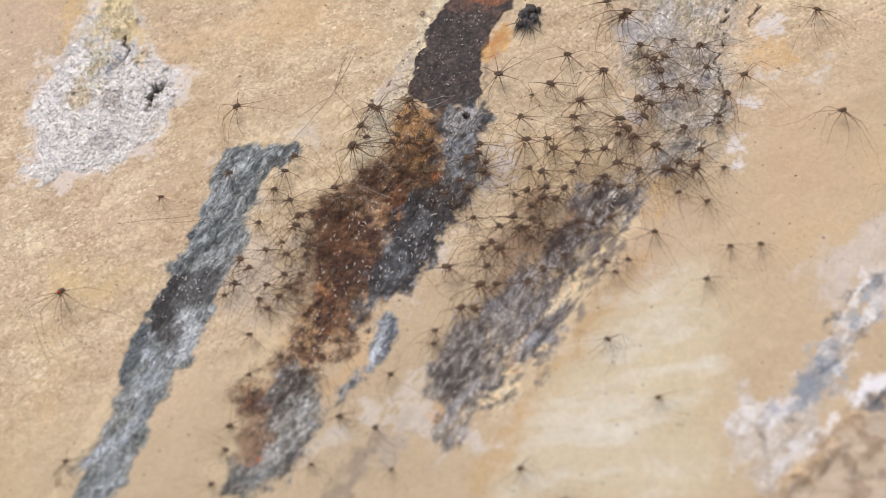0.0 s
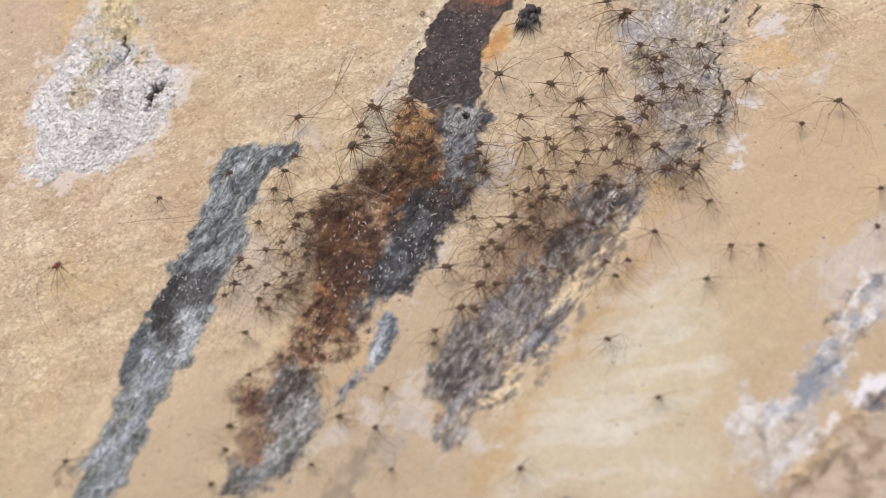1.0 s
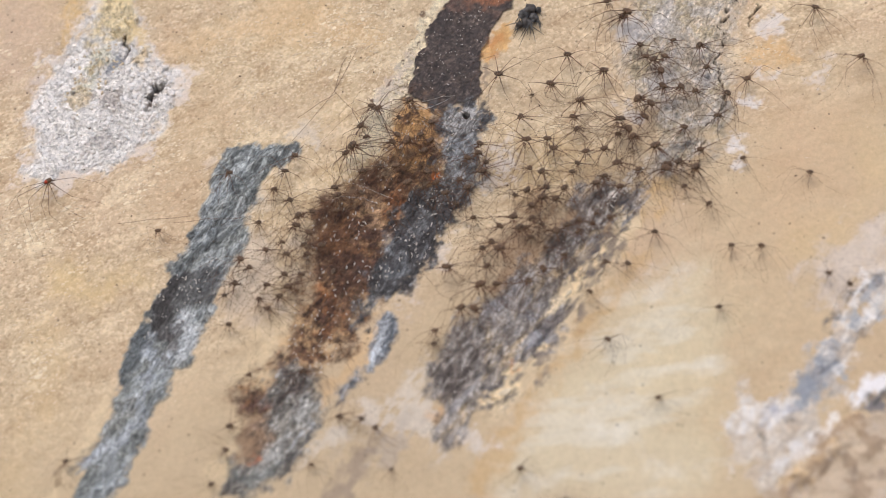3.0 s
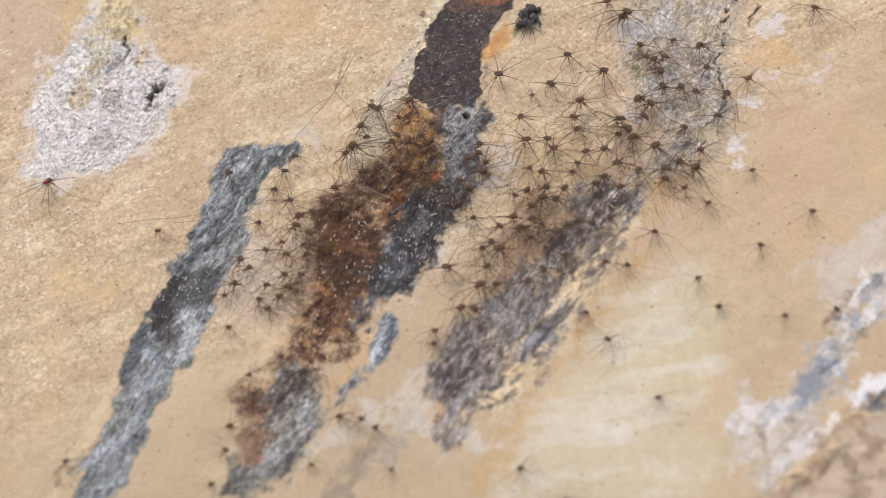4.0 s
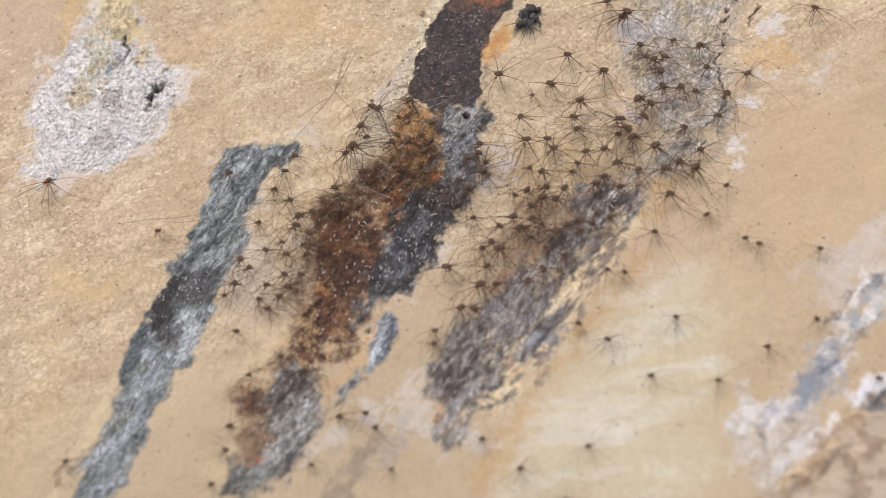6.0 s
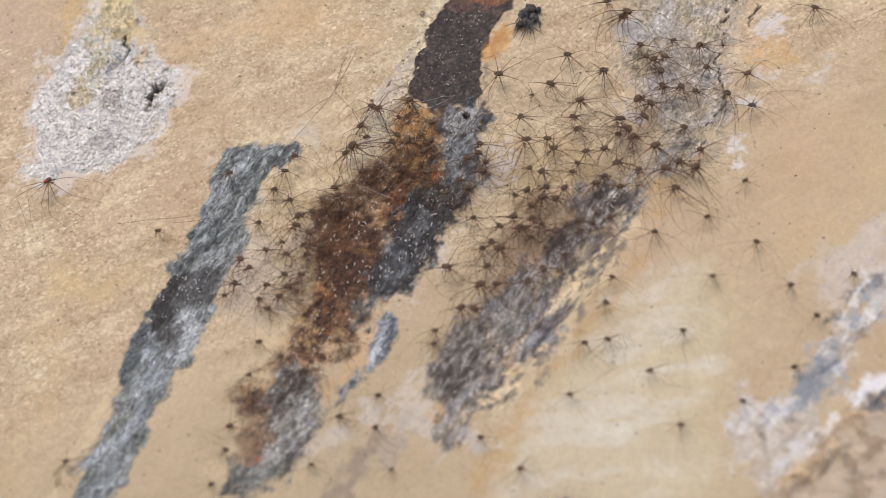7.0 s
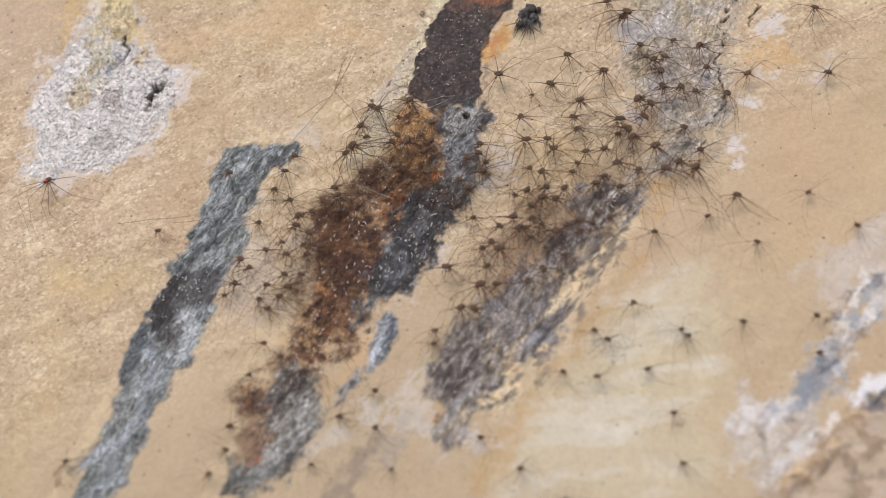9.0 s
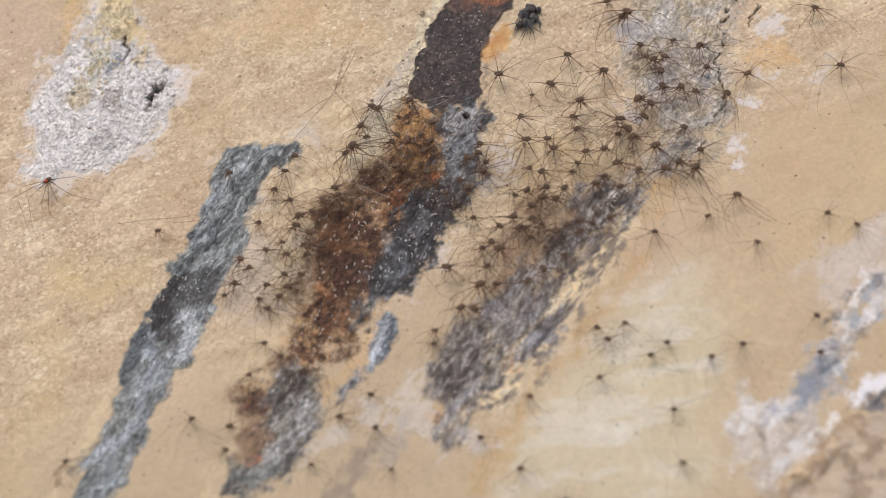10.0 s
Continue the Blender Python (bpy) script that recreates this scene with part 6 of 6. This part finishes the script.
def motions():
    r = random.Random(77)
    walker(500, [(0, 234.0, 178.4), (0.7, 233.4, 181.2), (1.4, 233.4, 180.7), (4, 232.6, 180.2), (10, 232.6, 180.2)], r)
    walker(501, [(0, 247.2, 95.2), (0.4, 246.4, 101.9), (0.7, 245.4, 103.6), (1.4, 244.6, 101.9), (1.8, 247.0, 112.1), (2.5, 248.6, 116.9), (2.7, 249.7, 120.5), (3.2, 266.1, 147.9), (3.8, 288.8, 174.6), (10, 292.6, 179.1)], r)
    walker(502, [(0, 187.0, 126.9), (0.7, 190.1, 123.0), (1.4, 188.0, 121.2), (2, 188.4, 125.1), (3.8, 189.1, 122.5), (4.2, 189.8, 125.1), (4.6, 189.1, 127.8), (10, 189.1, 127.8)], r)
    walker(503, [(0, 173.7, 55.2), (0.3, 190.2, 63.1), (0.7, 221.8, 84.2), (1, 222.0, 87.2), (1.4, 225.7, 93.9), (2, 226.2, 71.1), (2.4, 226.2, 57.2), (2.7, 225.6, 56.9), (3.8, 225.2, 21.5), (4.2, 227.6, 20.7), (4.6, 228.1, 13.8), (5, 233.6, 0.544), (5.7, 232.5, -1.44), (6.8, 219.1, -21.8), (7, 211.9, -30.2), (7.3, 194.1, -41.0), (7.5, 190.4, -43.6), (8, 187.4, -44.5), (8.6, 182.8, -51.0), (9.2, 184.1, -56.4), (10, 183.3, -69.8)], r)
    walker(504, [(0, 170.6, 90.5), (1.8, 170.6, 90.5), (2.4, 180.8, 68.7), (2.7, 184.7, 63.0), (3.8, 188.4, 57.5), (4.2, 193.3, 47.4), (4.6, 198.2, 16.9), (5, 195.2, 16.5), (5.5, 190.5, 13.6), (5.7, 189.8, 8.87), (6.8, 168.5, -20.9), (7.3, 161.0, -29.0), (7.6, 162.7, -33.9), (8, 159.6, -42.2), (8.6, 151.5, -49.8), (9.2, 145.4, -64.2), (10, 138.8, -69.3)], r)
    walker(505, [(0, 162.1, -25.7), (1.5, 162.1, -25.7), (1.8, 164.7, -37.8), (2, 166.0, -43.8), (2.5, 169.0, -45.2), (4.2, 168.7, -44.8), (4.5, 164.3, -54.0), (4.7, 167.3, -55.3), (5, 174.5, -60.8), (5.5, 186.0, -62.5), (5.7, 193.8, -68.2), (6.8, 212.2, -85.4), (7.3, 212.9, -82.4), (7.8, 219.1, -79.1), (8.5, 227.3, -75.2), (10, 228.0, -74.5)], r)
    walker(506, [(0, 176.8, -2.36), (2.7, 177.5, -1.22), (3.5, 177.2, -2.8), (3.8, 173.3, -6.97), (4, 157.1, -25.1), (4.3, 138.8, -39.9), (4.6, 142.5, -36.7), (5, 144.8, -39.0), (5.5, 143.2, -39.8), (5.7, 143.2, -50.3), (6.8, 147.0, -60.3), (7.3, 150.1, -62.2), (8, 150.1, -62.2), (8.6, 149.1, -63.8), (9.2, 151.4, -64.5), (9.5, 160.6, -67.6), (10, 164.9, -78.9)], r)
    walker(507, [(0, 274.7, 39.6), (1, 268.0, 37.0), (1.4, 258.5, 20.5), (2, 259.8, 17.7), (2.4, 245.3, -10.3), (2.7, 239.8, -15.4), (3.8, 209.9, -51.5), (4.2, 205.9, -50.9), (4.6, 199.2, -56.1), (5, 181.0, -71.4), (5.5, 174.7, -86.6), (5.7, 173.3, -88.9), (6.8, 147.0, -124.4), (7.3, 147.6, -124.1), (7.6, 146.4, -120.8), (8, 141.5, -120.3), (8.6, 142.1, -116.7), (9.2, 143.4, -116.6), (10, 143.1, -114.4)], r)
    walker(508, [(0, 283.0, 10.8), (0.7, 264.7, 10.0), (1.4, 264.0, 8.85), (2, 256.2, -9.2), (3.8, 239.5, -44.3), (4.2, 236.8, -48.9), (5, 237.1, -50.0), (5.7, 226.5, -53.7), (6.8, 226.6, -50.9), (10, 226.6, -50.9)], r)
    walker(509, [(0, 290.5, -36.4), (5.7, 284.3, -32.5), (6.8, 249.2, -23.0), (7.3, 249.2, -22.1), (8, 255.1, 6.78), (8.6, 252.4, 10.5), (10, 252.3, 10.9)], r)
    walker(510, [(0, 169.7, 94.8), (6.2, 169.7, 94.8), (6.8, 185.9, 98.9), (7.3, 201.8, 107.9), (7.5, 210.0, 113.6), (8, 210.8, 116.6), (8.6, 213.0, 118.4), (8.9, 235.6, 123.0), (9.2, 250.4, 135.2), (9.5, 247.0, 130.5), (10, 247.4, 131.4)], r)
    walker(511, [(0, 145.0, 36.8), (2, 148.5, 42.2), (4.2, 148.5, 40.1), (5, 152.7, 35.1), (5.7, 173.0, 41.2), (6.8, 183.0, 43.7), (7.3, 192.3, 47.0), (7.5, 197.8, 47.2), (8, 210.3, 41.8), (8.6, 217.2, 43.1), (9.2, 226.6, 32.3), (9.5, 235.4, 19.8), (10, 235.1, 19.8)], r)
    walker(512, [(0, 139.6, 52.9), (2.7, 138.6, 59.2), (3.8, 136.0, 48.6), (4.2, 137.8, 43.0), (4.6, 139.2, 39.3), (5, 141.3, 29.6), (5.7, 139.5, 33.8), (6.8, 140.6, 39.2), (7.3, 148.3, 39.3), (7.5, 160.4, 36.6), (8, 172.7, 41.6), (8.6, 179.2, 34.4), (9.2, 182.0, 33.6), (10, 181.3, 34.0)], r)
    walker(513, [(0, 162.7, 30.5), (1.4, 164.4, 30.6), (2.7, 163.7, 28.8), (3.8, 163.7, 29.3), (4.6, 160.6, 28.3), (5, 160.0, 29.2), (5.7, 162.4, 21.3), (6.8, 162.4, 19.3), (10, 163.0, 19.7)], r)
    walker(514, [(0, 195.2, -1.32), (2, 195.5, -2.61), (5.5, 194.6, -1.3), (7, 192.5, 0.635), (10, 192.9, 0.317)], r)
    walker(515, [(0, 107.8, -21.2), (2, 107.9, -26.3), (2.7, 92.8, -31.4), (3.8, 90.3, -46.8), (4.2, 91.0, -51.1), (5, 88.5, -56.6), (5.7, 85.7, -53.4), (6.8, 88.9, -68.1), (7.3, 92.7, -72.6), (8, 88.5, -75.3), (8.6, 84.3, -85.0), (9.2, 76.2, -91.0), (9.5, 73.4, -95.5), (10, 59.1, -105.4)], r)
    walker(516, [(0, 134.0, -106.8), (5, 134.0, -106.8), (5.5, 131.4, -100.8), (5.7, 129.7, -92.9), (6.8, 129.0, -88.7), (8.6, 129.0, -88.7), (9.2, 127.3, -87.2), (9.6, 129.0, -78.2), (10, 129.3, -77.8)], r)
    walker(517, [(0, 85.7, -181.0), (4.6, 85.7, -181.0), (5.2, 94.8, -163.3), (5.7, 97.1, -145.1), (6.8, 82.0, -106.1), (7.3, 83.8, -102.4), (8, 83.2, -101.6), (8.6, 95.5, -96.6), (9.2, 99.4, -91.0), (10, 99.7, -93.2)], r)
    walker(518, [(0, 101.5, -13.5), (5, 101.5, -13.5), (5.7, 102.7, -18.7), (6.8, 103.7, -22.2), (7.3, 109.6, -29.0), (7.6, 114.1, -33.7), (8, 116.2, -33.3), (8.6, 116.2, -33.3), (9.2, 120.0, -45.5), (9.5, 117.8, -51.3), (10, 114.2, -56.3)], r)
    walker(519, [(0, 115.1, -12.3), (5.7, 114.5, -17.2), (6.8, 107.1, -39.6), (7.3, 93.6, -46.4), (8, 91.0, -48.4), (8.6, 96.1, -54.7), (9.2, 96.0, -63.3), (10, 97.5, -59.0)], r)
    walker(520, [(0, 281.3, -89.2), (5.7, 278.1, -87.6), (6.8, 184.8, -108.5), (7.3, 176.7, -107.9), (8, 167.2, -132.7), (8.6, 149.0, -147.8), (9.2, 148.6, -148.6), (10, 148.4, -147.9)], r)
    walker(521, [(0, -141.9, 105.3), (0.6, -141.9, 105.3), (1, -99.9, 95.9), (1.5, -80.0, 83.8), (2.1, -65.9, 67.7), (10, -65.9, 67.7)], r)
    walker(522, [(0, -182.7, 34.8), (1.1, -183.8, 33.9), (1.8, -181.7, 11.1), (2.5, -181.5, 9.83), (10, -181.5, 9.83)], r)
    walker(523, [(0, -113.3, -65.6), (1.5, -117.0, -63.7), (2.3, -127.1, -57.0), (4, -126.8, -60.1), (5.6, -126.7, -60.5), (6.8, -107.4, -70.3), (7.5, -104.6, -71.4), (10, -103.5, -71.5)], r)
    walker(524, [(0, -24.5, -91.9), (1, -26.4, -101.4), (1.8, -35.4, -114.6), (2.5, -39.8, -121.5), (5.6, -39.8, -121.5), (6.8, -31.6, -107.2), (7.5, -28.9, -99.7), (9, -33.1, -102.6), (10, -35.2, -105.3)], r)
    walker(525, [(0, -124.2, -165.7), (8.8, -124.2, -165.7), (9.5, -136.8, -134.6), (10, -140.9, -124.3)], r)
    walker(526, [(0, 45.9, -188.5), (5, 42.1, -179.7), (5.5, 33.1, -134.1), (7, 32.0, -132.7), (10, 32.0, -132.7)], r)
    walker(527, [(0, 120.6, -183.8), (5, 118.0, -178.6), (5.5, 113.8, -161.9), (6.3, 120.5, -180.2), (10, 120.6, -183.8)], r)
    thing = harvestman(600, (12, 330, 300, 280, 265, 235, 215, 200), (34, 60), mite=True)
    tagged(thing, "harvestman carrying a scarlet mite beside the white crust", "harvestman", "walking harvestmen")
    stride(thing, [(0, -236.2, -36.5), (0.5, -237.5, -31.2), (0.8, -234.9, -42.1), (1.1, -244.0, -9.03), (1.5, -258.8, 45.9), (10, -259.0, 46.7)], r)


motions()
